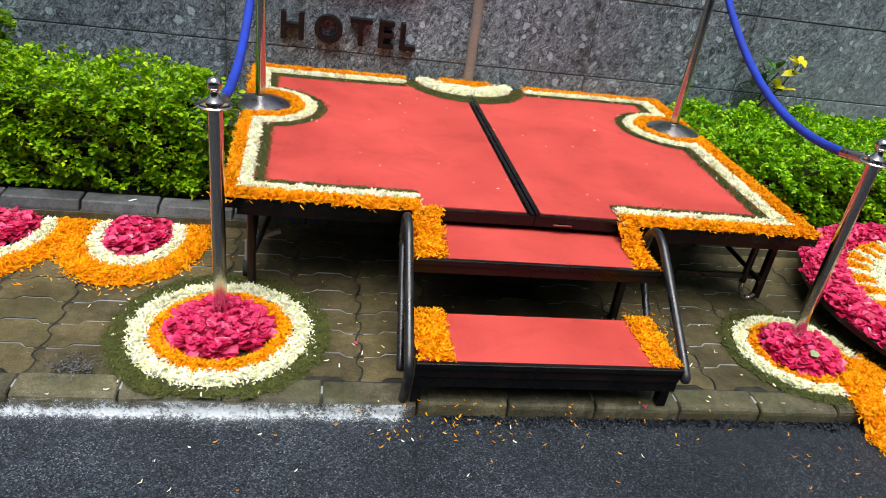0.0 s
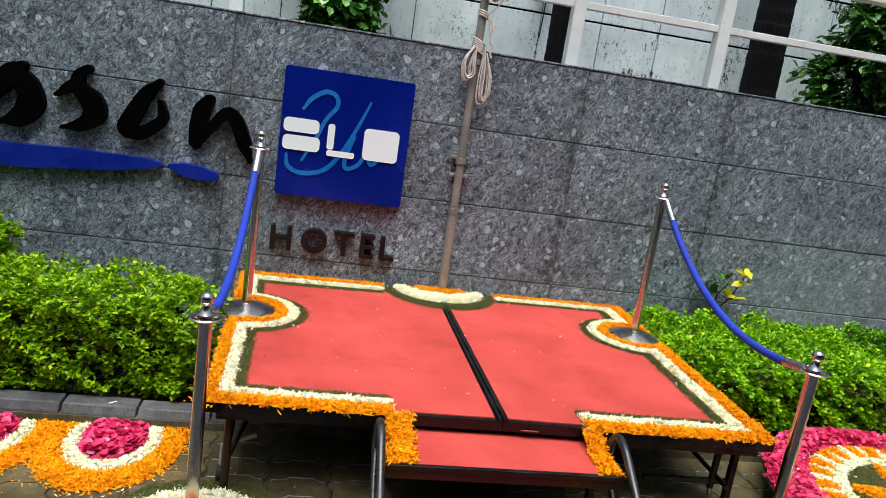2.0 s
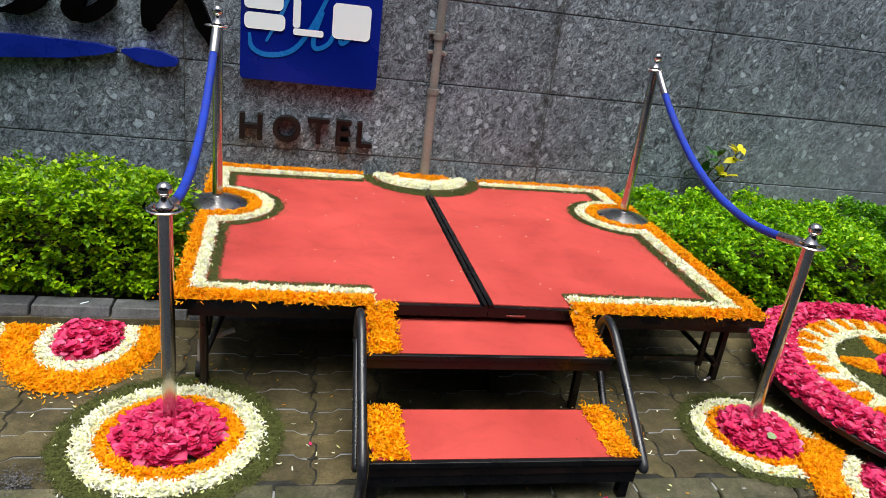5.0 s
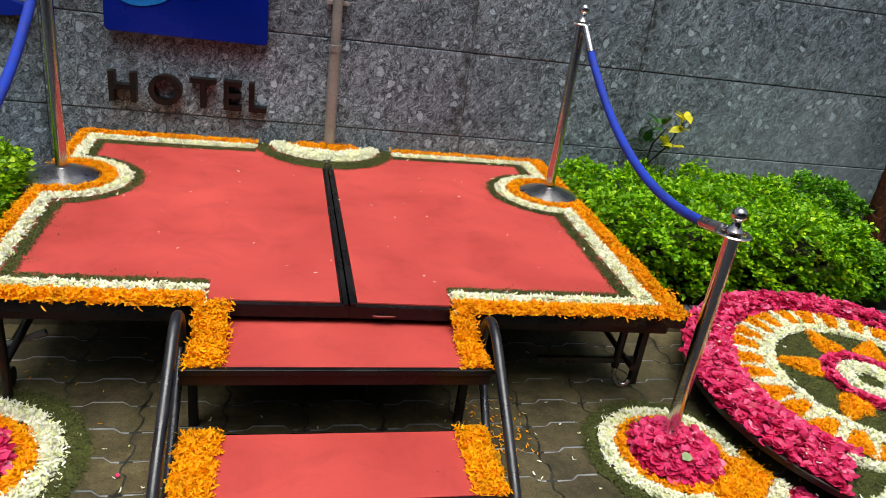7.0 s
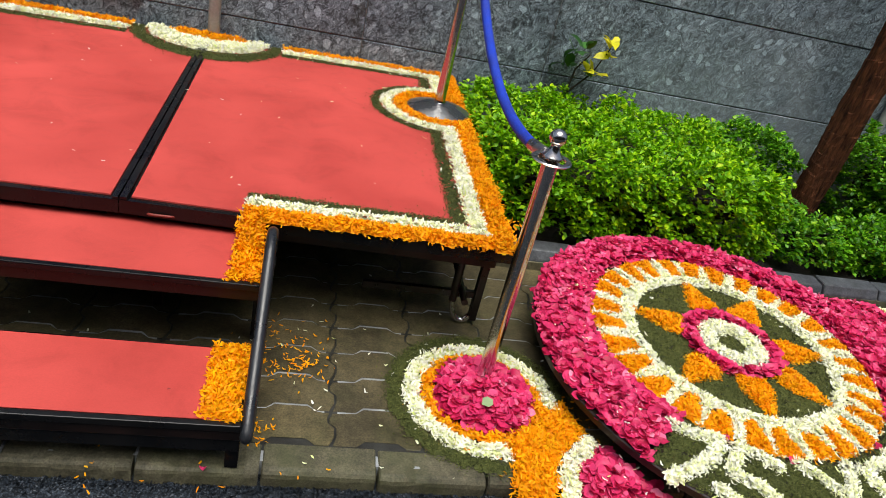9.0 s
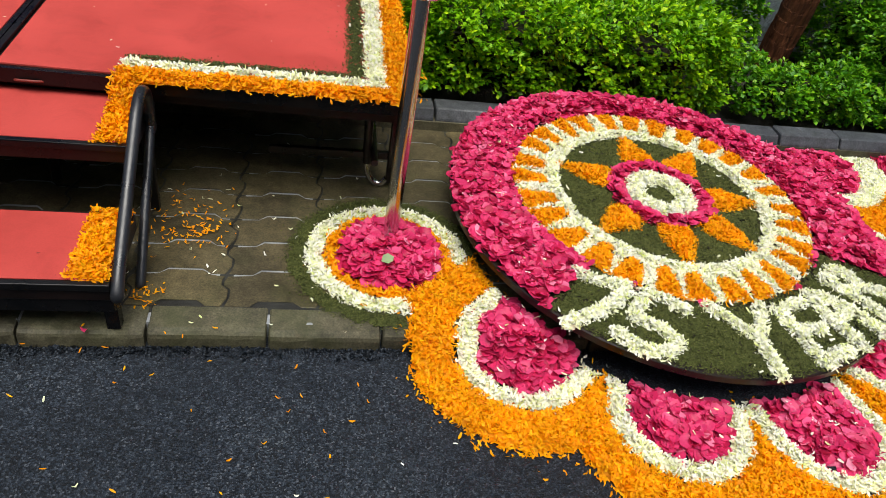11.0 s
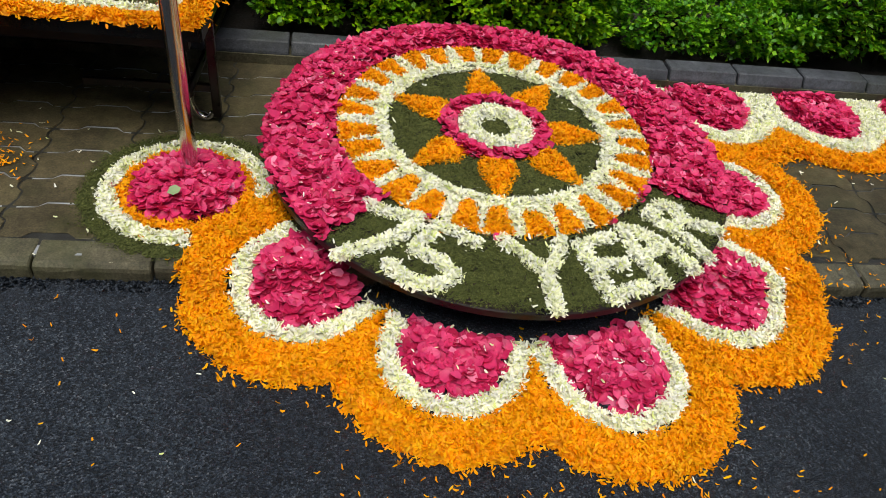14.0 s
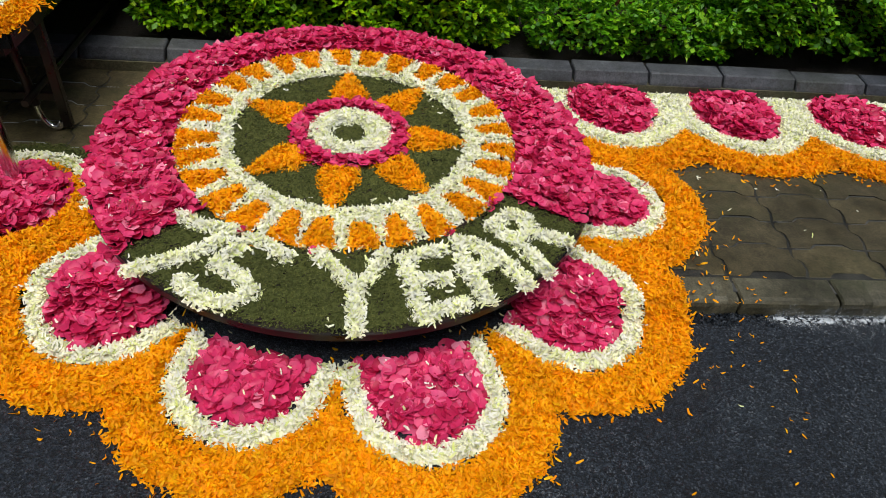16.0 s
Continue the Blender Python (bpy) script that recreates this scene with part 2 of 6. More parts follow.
def stone_material():
    """Flamed grey stone: pale pebbly patches over dark streaked ground."""
    m = shader("grey_stone", (0.1, 0.1, 0.1), 0.65, 0.0, 0.3)
    v = coords(m, (1, 1, 1))
    info = node(m, "ShaderNodeObjectInfo")
    shift = node(m, "ShaderNodeVectorMath")
    shift.operation = "MULTIPLY_ADD"
    shift.inputs[1].default_value = (1, 1, 1)
    comb = node(m, "ShaderNodeCombineXYZ")
    far = node(m, "ShaderNodeMath")
    far.operation = "MULTIPLY"
    far.inputs[1].default_value = 40.0
    link(m, info.outputs["Random"], far.inputs[0])
    link(m, far.outputs[0], comb.inputs[0])
    link(m, far.outputs[0], comb.inputs[2])
    link(m, v, shift.inputs[0])
    link(m, comb.outputs[0], shift.inputs[2])
    v = shift.outputs[0]
    warp = node(m, "ShaderNodeTexNoise", Scale=16.0, Detail=4.0)
    link(m, v, warp.inputs["Vector"])
    vw = node(m, "ShaderNodeVectorMath")
    vw.operation = "MULTIPLY_ADD"
    vw.inputs[1].default_value = (0.075, 0.075, 0.075)
    link(m, warp.outputs["Color"], vw.inputs[0])
    link(m, v, vw.inputs[2])
    turned = node(m, "ShaderNodeMapping", Rotation=(0, radians(52), 0))
    link(m, vw.outputs[0], turned.inputs["Vector"])
    streak = node(m, "ShaderNodeMapping", Scale=(13, 13, 30))
    link(m, turned.outputs[0], streak.inputs["Vector"])
    st = noise_tex(m, streak.outputs[0], 1.15, 9, 0.76, 1.6)
    c = ramp(m, st, [(0.30, (0.018, 0.020, 0.022)), (0.42, (0.080, 0.088, 0.096)), (0.54, (0.175, 0.192, 0.208)), (0.70, (0.44, 0.475, 0.50))])
    fine = ramp(m, noise_tex(m, v, 130, 4, 0.75), [(0.35, (0.50, 0.51, 0.53)), (0.65, (1.46, 1.47, 1.49))])
    c = blend(m, 1.0, c, fine, "MULTIPLY")
    # thin dark veins that curl between the inclusions
    for scale, low in ((11.0, 0.34), (27.0, 0.48)):
        line = ramp(m, noise_tex(m, vw.outputs[0], scale, 3, 0.6, 1.2), [(0.462, (1.06, 1.06, 1.06)), (0.492, (low, low, low)), (0.508, (low, low, low)), (0.538, (1.06, 1.06, 1.06))])
        c = blend(m, 1.0, c, line, "MULTIPLY")
    # pale rounded inclusions of two sizes, each with a thin dark rim
    for scale, reach, least, tone0, tone1 in ((34.0, 0.62, 0.31, 0.14, 0.28), (15.0, 0.78, 0.37, 0.25, 0.42)):
        vor = node(m, "ShaderNodeTexVoronoi", Scale=scale, Randomness=1.0)
        link(m, vw.outputs[0], vor.inputs["Vector"])
        pick = node(m, "ShaderNodeSeparateColor")
        link(m, vor.outputs["Color"], pick.inputs[0])
        size = node(m, "ShaderNodeMath")
        size.operation = "MULTIPLY_ADD"
        size.inputs[1].default_value, size.inputs[2].default_value = reach, 0.5 - least
        link(m, pick.outputs[0], size.inputs[0])
        depth = node(m, "ShaderNodeMath")
        depth.operation = "SUBTRACT"
        link(m, size.outputs[0], depth.inputs[0])
        link(m, vor.outputs["Distance"], depth.inputs[1])
        body = ramp(m, depth.outputs[0], [(0.48, (0, 0, 0)), (0.56, (0.74, 0.74, 0.74))])
        rim = ramp(m, depth.outputs[0], [(0.36, (1, 1, 1)), (0.46, (0.66, 0.66, 0.67)), (0.51, (0.72, 0.72, 0.73)), (0.57, (1, 1, 1))])
        tint = ramp(m, pick.outputs[1], [(0.0, (tone0, tone0 * 1.10, tone0 * 1.20)), (1.0, (tone1, tone1 * 1.09, tone1 * 1.16))])
        c = blend(m, body, c, blend(m, 1.0, tint, fine, "MULTIPLY"))
        c = blend(m, 1.0, c, rim, "MULTIPLY")
    # dark growth creeping out of the upright joints
    gen = node(m, "ShaderNodeTexCoord")
    sep = node(m, "ShaderNodeSeparateXYZ")
    link(m, gen.outputs["Generated"], sep.inputs[0])
    side = ramp(m, sep.outputs[0], [(0.0, (0.95, 0.95, 0.95)), (0.045, (0, 0, 0)), (0.945, (0, 0, 0)), (1.0, (0.95, 0.95, 0.95))])
    creep = ramp(m, noise_tex(m, v, 14, 6, 0.7), [(0.42, (0, 0, 0)), (0.62, (1, 1, 1))])
    c = blend(m, blend(m, 1.0, side, creep, "MULTIPLY"), c, (0.018, 0.018, 0.014))
    stain = ramp(m, noise_tex(m, v, 1.7, 5, 0.6), [(0.3, (0.84, 0.97, 1.06)), (0.7, (1.50, 1.68, 1.77))])
    c = blend(m, 1.0, c, stain, "MULTIPLY")
    # paler blotches on the lower courses beyond the stage
    place = node(m, "ShaderNodeNewGeometry").outputs["Position"]
    where = node(m, "ShaderNodeSeparateXYZ")
    link(m, place, where.inputs[0])
    along = node(m, "ShaderNodeMapRange", From_Min=3.0, From_Max=4.4)
    link(m, where.outputs[0], along.inputs["Value"])
    below = node(m, "ShaderNodeMapRange", From_Min=1.5, From_Max=0.4)
    link(m, where.outputs[2], below.inputs["Value"])
    pale_blotch = ramp(m, noise_tex(m, place, 2.2, 6, 0.7), [(0.34, (0.10, 0.10, 0.10)), (0.66, (0.62, 0.62, 0.62))])
    pale_blotch = blend(m, 1.0, blend(m, 1.0, pale_blotch, along.outputs[0], "MULTIPLY"), below.outputs[0], "MULTIPLY")
    link(m, blend(m, pale_blotch, c, (0.34, 0.385, 0.41)), bsdf(m).inputs["Base Color"])
    rr = node(m, "ShaderNodeMapRange", From_Min=0.3, From_Max=0.7, To_Min=0.55, To_Max=0.80)
    link(m, st, rr.inputs["Value"])
    link(m, rr.outputs[0], bsdf(m).inputs["Roughness"])
    bump(m, st, 0.25, 0.004)
    return m


STONE = stone_material()
JOINT_DARK = grained("grey_mortar", (0.05, 0.052, 0.052), (0.30, 0.30, 0.295), 6, 90, 0.85)


def asphalt_material():
    m = shader("asphalt", (0.05, 0.05, 0.05), 0.6, 0.0, 0.3)
    v = coords(m)
    vor = node(m, "ShaderNodeTexVoronoi", Scale=230.0)
    link(m, v, vor.inputs["Vector"])
    sep = node(m, "ShaderNodeSeparateColor")
    link(m, vor.outputs["Color"], sep.inputs[0])
    c = ramp(m, sep.outputs[0], [(0.0, (0.002, 0.003, 0.0045)), (0.5, (0.0098, 0.0140, 0.0200)), (0.85, (0.030, 0.040, 0.053)), (0.95, (0.056, 0.067, 0.080)), (1.0, (0.11, 0.12, 0.13))])
    big = ramp(m, noise_tex(m, v, 1.4, 5, 0.65), [(0.32, (0.62, 0.64, 0.68)), (0.5, (0.95, 0.96, 1.0)), (0.72, (1.7, 1.65, 1.55))])
    # the road grows paler towards the end before the steps
    sep2 = node(m, "ShaderNodeSeparateXYZ")
    link(m, v, sep2.inputs[0])
    pale_end = node(m, "ShaderNodeMapRange", From_Min=-1.0, From_Max=3.0, To_Min=1.0, To_Max=0.0)
    link(m, sep2.outputs[0], pale_end.inputs["Value"])
    big = blend(m, 1.0, big, ramp(m, pale_end.outputs[0], [(0.0, (0.66, 0.69, 0.74)), (0.8, (1.5, 1.5, 1.5))]), "MULTIPLY")
    link(m, blend(m, 1.0, c, big, "MULTIPLY"), bsdf(m).inputs["Base Color"])
    damp = node(m, "ShaderNodeMapRange", From_Min=0.35, From_Max=0.65, To_Min=0.38, To_Max=0.72)
    link(m, noise_tex(m, v, 2.3, 4), damp.inputs["Value"])
    link(m, damp.outputs[0], bsdf(m).inputs["Roughness"])
    bump(m, vor.outputs["Distance"], 0.85, 0.0048)
    return m


ASPHALT = asphalt_material()


def concrete_material(name, dark, light, rough, moss=0.0):
    """Damp concrete that differs from piece to piece."""
    m = shader(name, light, rough, 0.0, 0.3)
    info = node(m, "ShaderNodeObjectInfo")
    geo = node(m, "ShaderNodeNewGeometry")
    tone = ramp(m, info.outputs["Random"], [(0.0, (0.78, 0.78, 0.80)), (1.0, (1.2, 1.18, 1.12))])
    v = geo.outputs["Position"]
    a, b = noise_tex(m, v, 4.5, 6, 0.65), noise_tex(m, v, 150, 4, 0.7)
    c = ramp(m, a, [(0.3, dark), (0.7, light)])
    c = blend(m, 1.0, c, tone, "MULTIPLY")
    c = blend(m, 1.0, c, ramp(m, b, [(0.3, (0.52, 0.52, 0.52)), (0.7, (1.35, 1.35, 1.35))]), "MULTIPLY")
    c = blend(m, 1.0, c, ramp(m, noise_tex(m, v, 28, 6, 0.7), [(0.32, (0.62, 0.62, 0.62)), (0.68, (1.22, 1.22, 1.22))]), "MULTIPLY")
    if moss:
        mask = ramp(m, noise_tex(m, v, 2.6, 6, 0.7), [(0.5, (0, 0, 0)), (0.72, (moss, moss, moss))])
        c = blend(m, mask, c, (0.05, 0.058, 0.02))
    # the concrete grows darker and bluer towards the end beyond the disc
    sep = node(m, "ShaderNodeSeparateXYZ")
    link(m, v, sep.inputs[0])
    dark_end = node(m, "ShaderNodeMapRange", From_Min=3.0, From_Max=5.2)
    link(m, sep.outputs[0], dark_end.inputs["Value"])
    c = blend(m, 1.0, c, ramp(m, dark_end.outputs[0], [(0.0, (1, 1, 1)), (1.0, (0.66, 0.69, 0.76))]), "MULTIPLY")
    link(m, c, bsdf(m).inputs["Base Color"])
    damp = node(m, "ShaderNodeMapRange", From_Min=0.35, From_Max=0.65, To_Min=rough - 0.18, To_Max=rough + 0.18)
    link(m, noise_tex(m, v, 3.0, 4), damp.inputs["Value"])
    link(m, damp.outputs[0], bsdf(m).inputs["Roughness"])
    bump(m, b, 0.35, 0.003)
    return m


PAVER = concrete_material("damp_paver_concrete", (0.041, 0.034, 0.016), (0.140, 0.114, 0.058), 0.58, 0.5)
KERB = concrete_material("kerb_concrete", (0.034, 0.032, 0.018), (0.165, 0.150, 0.095), 0.6, 0.7)
KERB_PAINT = concrete_material("grey_painted_kerb", (0.047, 0.050, 0.056), (0.120, 0.128, 0.142), 0.55, 0.45)


def facade_material():
    """Pale paint, flaked off to a black ground in drips and specks."""
    m = shader("flaking_pale_paint", (0.5, 0.55, 0.56), 0.55)
    geo = node(m, "ShaderNodeNewGeometry")
    v = geo.outputs["Position"]
    info = node(m, "ShaderNodeObjectInfo")
    mp = node(m, "ShaderNodeMapping", Scale=(26, 26, 9))
    link(m, v, mp.inputs["Vector"])
    flake = noise_tex(m, mp.outputs[0], 1.6, 8, 0.75)
    zone = noise_tex(m, v, 1.3, 3)
    mask = node(m, "ShaderNodeMath")
    mask.operation = "MULTIPLY"
    link(m, flake, mask.inputs[0])
    link(m, zone, mask.inputs[1])
    hole = ramp(m, mask.outputs[0], [(0.336, (0, 0, 0)), (0.345, (1, 1, 1))])
    # many small chips, and the thin shade lines of curled paint rims put into the colour
    small = node(m, "ShaderNodeMapping", Scale=(62, 62, 40))
    link(m, v, small.inputs["Vector"])
    chip_zone = ramp(m, noise_tex(m, v, 2.6, 4, 0.6), [(0.36, (0.80, 0.80, 0.80)), (0.64, (1.06, 1.06, 1.06))])
    chips = ramp(m, blend(m, 1.0, noise_tex(m, small.outputs[0], 0.9, 7, 0.72, 0.6), chip_zone, "MULTIPLY"), [(0.598, (0, 0, 0)), (0.612, (0.92, 0.92, 0.92))])
    rim_shade = ramp(m, noise_tex(m, small.outputs[0], 0.33, 6, 0.7, 1.0), [(0.610, (0, 0, 0)), (0.618, (0.75, 0.75, 0.75)), (0.630, (0.75, 0.75, 0.75)), (0.638, (0, 0, 0))])
    hole = blend(m, 1.0, blend(m, 1.0, hole, chips, "LIGHTEN"), rim_shade, "LIGHTEN")
    tone = ramp(m, info.outputs["Random"], [(0, (0.66, 0.77, 0.80)), (1, (0.74, 0.84, 0.87))])
    grime = ramp(m, noise_tex(m, v, 3, 6), [(0.3, (0.76, 0.79, 0.79)), (0.7, (1.08, 1.08, 1.08))])
    c = blend(m, 1.0, tone, grime, "MULTIPLY")
    runs = node(m, "ShaderNodeMapping", Scale=(17, 17, 1.3))
    link(m, v, runs.inputs["Vector"])
    c = blend(m, ramp(m, noise_tex(m, runs.outputs[0], 1.0, 6, 0.7), [(0.54, (0, 0, 0)), (0.74, (0.50, 0.50, 0.50))]), c, (0.36, 0.40, 0.34))
    link(m, blend(m, hole, c, (0.02, 0.02, 0.02)), bsdf(m).inputs["Base Color"])
    bump(m, hole, 0.3, 0.002)
    return m


FACADE = facade_material()


def trunk_material(name, dark, light):
    m = shader(name, light, 0.85, 0.0, 0.12)
    v = coords(m)
    mp = node(m, "ShaderNodeMapping", Scale=(28, 28, 5))
    link(m, v, mp.inputs["Vector"])
    fibre = noise_tex(m, mp.outputs[0], 1.5, 7, 0.7)
    c = ramp(m, fibre, [(0.3, dark), (0.7, light)])
    c = blend(m, 1.0, c, ramp(m, noise_tex(m, v, 6, 4), [(0.3, (0.6, 0.6, 0.6)), (0.7, (1.25, 1.2, 1.1))]), "MULTIPLY")
    link(m, c, bsdf(m).inputs["Base Color"])
    bump(m, fibre, 1.0, 0.022)
    return m


BARK = trunk_material("palm_bark", (0.004, 0.002, 0.0015), (0.150, 0.056, 0.025))
BLACK_BARK = trunk_material("black_palm_bark", (0.0012, 0.0013, 0.0018), (0.009, 0.010, 0.013))


# ---- building helpers ----
rng = np.random.default_rng(7)


def thing(name, label, category, at=(0, 0, 0), group="", kind=""):
    e = new(name)
    e.empty_display_size = 0.1
    e.location = at
    return tagged(e, label, category, group, kind)


def finish(me, material, smooth=False):
    me.materials.append(material)
    if smooth:
        me.polygons.foreach_set("use_smooth", [True] * len(me.polygons))
    me.update()


def part(name, bm, material, parent=None, label="", smooth=False, local=False):
    me = bpy.data.meshes.new(name)
    bmesh.ops.recalc_face_normals(bm, faces=bm.faces)
    bm.to_mesh(me)
    bm.free()
    finish(me, material, smooth)
    ob = new(name, me)
    if parent is not None:
        ob.parent = parent
        if not local:
            ob.matrix_parent_inverse = world_of(parent).inverted()
    if label:
        tagged(ob, label)
    return ob


def world_of(ob):
    m = ob.matrix_basis.copy()
    while ob.parent is not None:
        m = ob.parent.matrix_basis @ ob.matrix_parent_inverse @ m
        ob = ob.parent
    return m


def np_mesh(name, verts, quads, material, parent=None, label="", smooth=True, kind=""):
    me = bpy.data.meshes.new(name)
    nv, nf, k = len(verts), len(quads), quads.shape[1]
    me.vertices.add(nv)
    me.vertices.foreach_set("co", np.ascontiguousarray(verts, dtype=np.float32).ravel())
    me.loops.add(nf * k)
    me.loops.foreach_set("vertex_index", np.ascontiguousarray(quads, dtype=np.int32).ravel())
    me.polygons.add(nf)
    me.polygons.foreach_set("loop_start", np.arange(0, nf * k, k, dtype=np.int32))
    me.update(calc_edges=True)
    finish(me, material, smooth)
    ob = new(name, me)
    if parent is not None:
        ob.parent = parent
        ob.matrix_parent_inverse = world_of(parent).inverted()
    return tagged(ob, label, kind=kind)


def box(bm, x0, x1, y0, y1, z0, z1, bevel=0.0):
    r = bmesh.ops.create_cube(bm, size=1.0, matrix=Matrix.LocRotScale(((x0 + x1) / 2, (y0 + y1) / 2, (z0 + z1) / 2), None, (x1 - x0, y1 - y0, z1 - z0)))
    if bevel:
        es = list({e for v in r["verts"] for e in v.link_edges})
        bmesh.ops.bevel(bm, geom=es, offset=bevel, segments=2, affect="EDGES", profile=0.5)
    return bm


def boxed(*args, **kw):
    return box(bmesh.new(), *args, **kw)


def prism(bm, outline, z0, z1, bevel=0.0):
    """An upright prism on an outline of (x, y)."""
    low = [bm.verts.new((x, y, z0)) for x, y in outline]
    top = [bm.verts.new((x, y, z1)) for x, y in outline]
    n = len(outline)
    cap = bm.faces.new(top)
    bm.faces.new(low[::-1])
    for i in range(n):
        bm.faces.new((low[i], low[(i + 1) % n], top[(i + 1) % n], top[i]))
    if bevel:
        bmesh.ops.bevel(bm, geom=list(cap.edges), offset=bevel, segments=2, affect="EDGES", profile=0.5)
    return bm


def tube(bm, points, radius, sides=12, caps=True):
    """A tube along points; radius is one number or one for each point."""
    pts = [Vector(p) for p in points]
    rings, up = [], None
    for i, p in enumerate(pts):
        d = (pts[min(i + 1, len(pts) - 1)] - pts[max(i - 1, 0)]).normalized()
        if up is None:
            up = Vector((0, 0, 1)) if abs(d.z) < 0.9 else Vector((0, 1, 0))
        side = d.cross(up).normalized()
        up = side.cross(d).normalized()
        r = radius[i] if isinstance(radius, (list, tuple)) else radius
        rings.append([bm.verts.new(p + r * (math.cos(a) * side + math.sin(a) * up)) for a in (2 * math.pi * k / sides for k in range(sides))])
    for a, b in zip(rings, rings[1:]):
        for k in range(sides):
            bm.faces.new((a[k], a[(k + 1) % sides], b[(k + 1) % sides], b[k]))
    if caps:
        bm.faces.new([bm.verts.new(v.co) for v in rings[0]][::-1])
        bm.faces.new([bm.verts.new(v.co) for v in rings[-1]])
    return bm


def lathe(bm, profile, at=(0, 0, 0), sides=28):
    """Turns a profile of (radius, height) round the upright axis."""
    rings, full = [], []
    for i, p in enumerate(profile):
        full.append(p)
        if 0 < i < len(profile) - 1:
            a, b = Vector(p) - Vector(profile[i - 1]), Vector(profile[i + 1]) - Vector(p)
            if a.length > 1e-6 and b.length > 1e-6 and a.angle(b) > 0.6:
                full.append(p)
    for r, z in full:
        if r < 1e-5:
            rings.append([bm.verts.new((at[0], at[1], at[2] + z))])
        else:
            rings.append([bm.verts.new((at[0] + r * math.cos(a), at[1] + r * math.sin(a), at[2] + z)) for a in (2 * math.pi * k / sides for k in range(sides))])
    for (a, b), p, p2 in zip(zip(rings, rings[1:]), full, full[1:]):
        if p == p2:
            continue
        for k in range(sides):
            q = [a[k % len(a)], a[(k + 1) % len(a)], b[(k + 1) % len(b)], b[k % len(b)]]
            q = list(dict.fromkeys(q))
            if len(q) > 2:
                bm.faces.new(q)
    return bm


def curve_points(points, steps=8):
    """A smooth line through points."""
    p = [Vector(v) for v in points]
    p = [p[0] * 2 - p[1]] + p + [p[-1] * 2 - p[-2]]
    out = []
    for i in range(1, len(p) - 2):
        a, b, c, d = p[i - 1:i + 3]
        for k in range(steps):
            t = k / steps
            out.append(0.5 * (2 * b + (c - a) * t + (2 * a - 5 * b + 4 * c - d) * t * t + (3 * b - a - 3 * c + d) * t ** 3))
    return out + [p[-2]]


# ---- petals and leaves ----
def wob(x, y, s=1.0, seed=0.0):
    """A soft, uneven field between about -1 and 1 that repeats nowhere near."""
    x, y = x * s + seed, y * s - 0.7 * seed
    return (np.sin(1.7 * x + 2.1 * y + 0.9) + np.sin(-2.9 * x + 1.3 * y + 2.2) + np.sin(4.1 * x - 3.7 * y) + np.sin(6.3 * x + 5.9 * y + 1.1)) / 3.2


U = np.array([0.0, 0.5, 1.0])
STRIP_V = np.array([[u - 0.5, w, 0.0] for u, h in zip(U, (0.30, 0.5, 0.28)) for w in (-h, h)])
STRIP_F = np.array([[0, 2, 3, 1], [2, 4, 5, 3]])
ang = np.arange(7) * 2 * math.pi / 7
ROUND_V = np.array([[0, 0, -0.12]] + [[0.5 * math.cos(a) * (1.0 if k else 1.15), 0.46 * math.sin(a), 0.05 + 0.06 * math.sin(2 * a + 0.6)] for k, a in enumerate(ang)])
ROUND_F = np.array([[0, 1 + k, 1 + (k + 1) % 7] for k in range(7)])
LEAF_V = np.array([[0, 0, 0], [0.35, -0.26, 0.05], [0.35, 0, -0.02], [0.35, 0.26, 0.05], [0.75, -0.24, 0.05], [0.75, 0, -0.01], [0.75, 0.24, 0.05], [1.0, 0, -0.06]])
LEAF_T = np.array([[0, 1, 2], [0, 2, 3], [1, 4, 5], [1, 5, 2], [2, 5, 6], [2, 6, 3], [4, 7, 5], [5, 7, 6]])


BROAD_V = np.array([[0, 0, 0], [0.22, -0.34, 0.06], [0.30, 0, -0.03], [0.22, 0.34, 0.06], [0.66, -0.40, 0.07], [0.70, 0, -0.02], [0.66, 0.40, 0.07], [1.0, 0, -0.08]])
SMALL_V = np.array([[0, 0, 0], [0.60, -0.33, 0.05], [0.60, 0, -0.03], [0.60, 0.33, 0.05], [1.0, 0, -0.04]])
SMALL_T = np.array([[0, 1, 2], [0, 2, 3], [1, 4, 2], [2, 4, 3]])


def scatter(points, template, faces, length, width, bend, tilt, spread=0.3, heading=None, lift=None):
    """Copies of a small shape at points, each turned, tilted, sized and bent by chance."""
    n = len(points)
    L = length * (1 + spread * rng.uniform(-1, 1, n))[:, None]
    W = width * (1 + spread * rng.uniform(-1, 1, n))[:, None]
    x, y = template[None, :, 0] * L, template[None, :, 1] * W
    z = template[None, :, 2] * L + bend * rng.uniform(-0.3, 1, n)[:, None] * (template[None, :, 0] ** 2) * L * 2
    yaw = rng.uniform(0, 2 * math.pi, n) if heading is None else heading
    a = tilt * rng.normal(0, 1, n) if lift is None else lift
    b = tilt * rng.normal(0, 1, n)
    ca, sa, cb, sb, cy, sy = (f(v)[:, None] for v in (a, b, yaw) for f in (np.cos, np.sin))
    y, z = y * cb - z * sb, y * sb + z * cb
    x, z = x * ca - z * sa, x * sa + z * ca
    x, y = x * cy - y * sy, x * sy + y * cy
    v = np.stack([x, y, z], -1) + points[:, None, :]
    f = faces[None] + (np.arange(n) * len(template))[:, None, None]
    return v.reshape(-1, 3), f.reshape(-1, faces.shape[1])


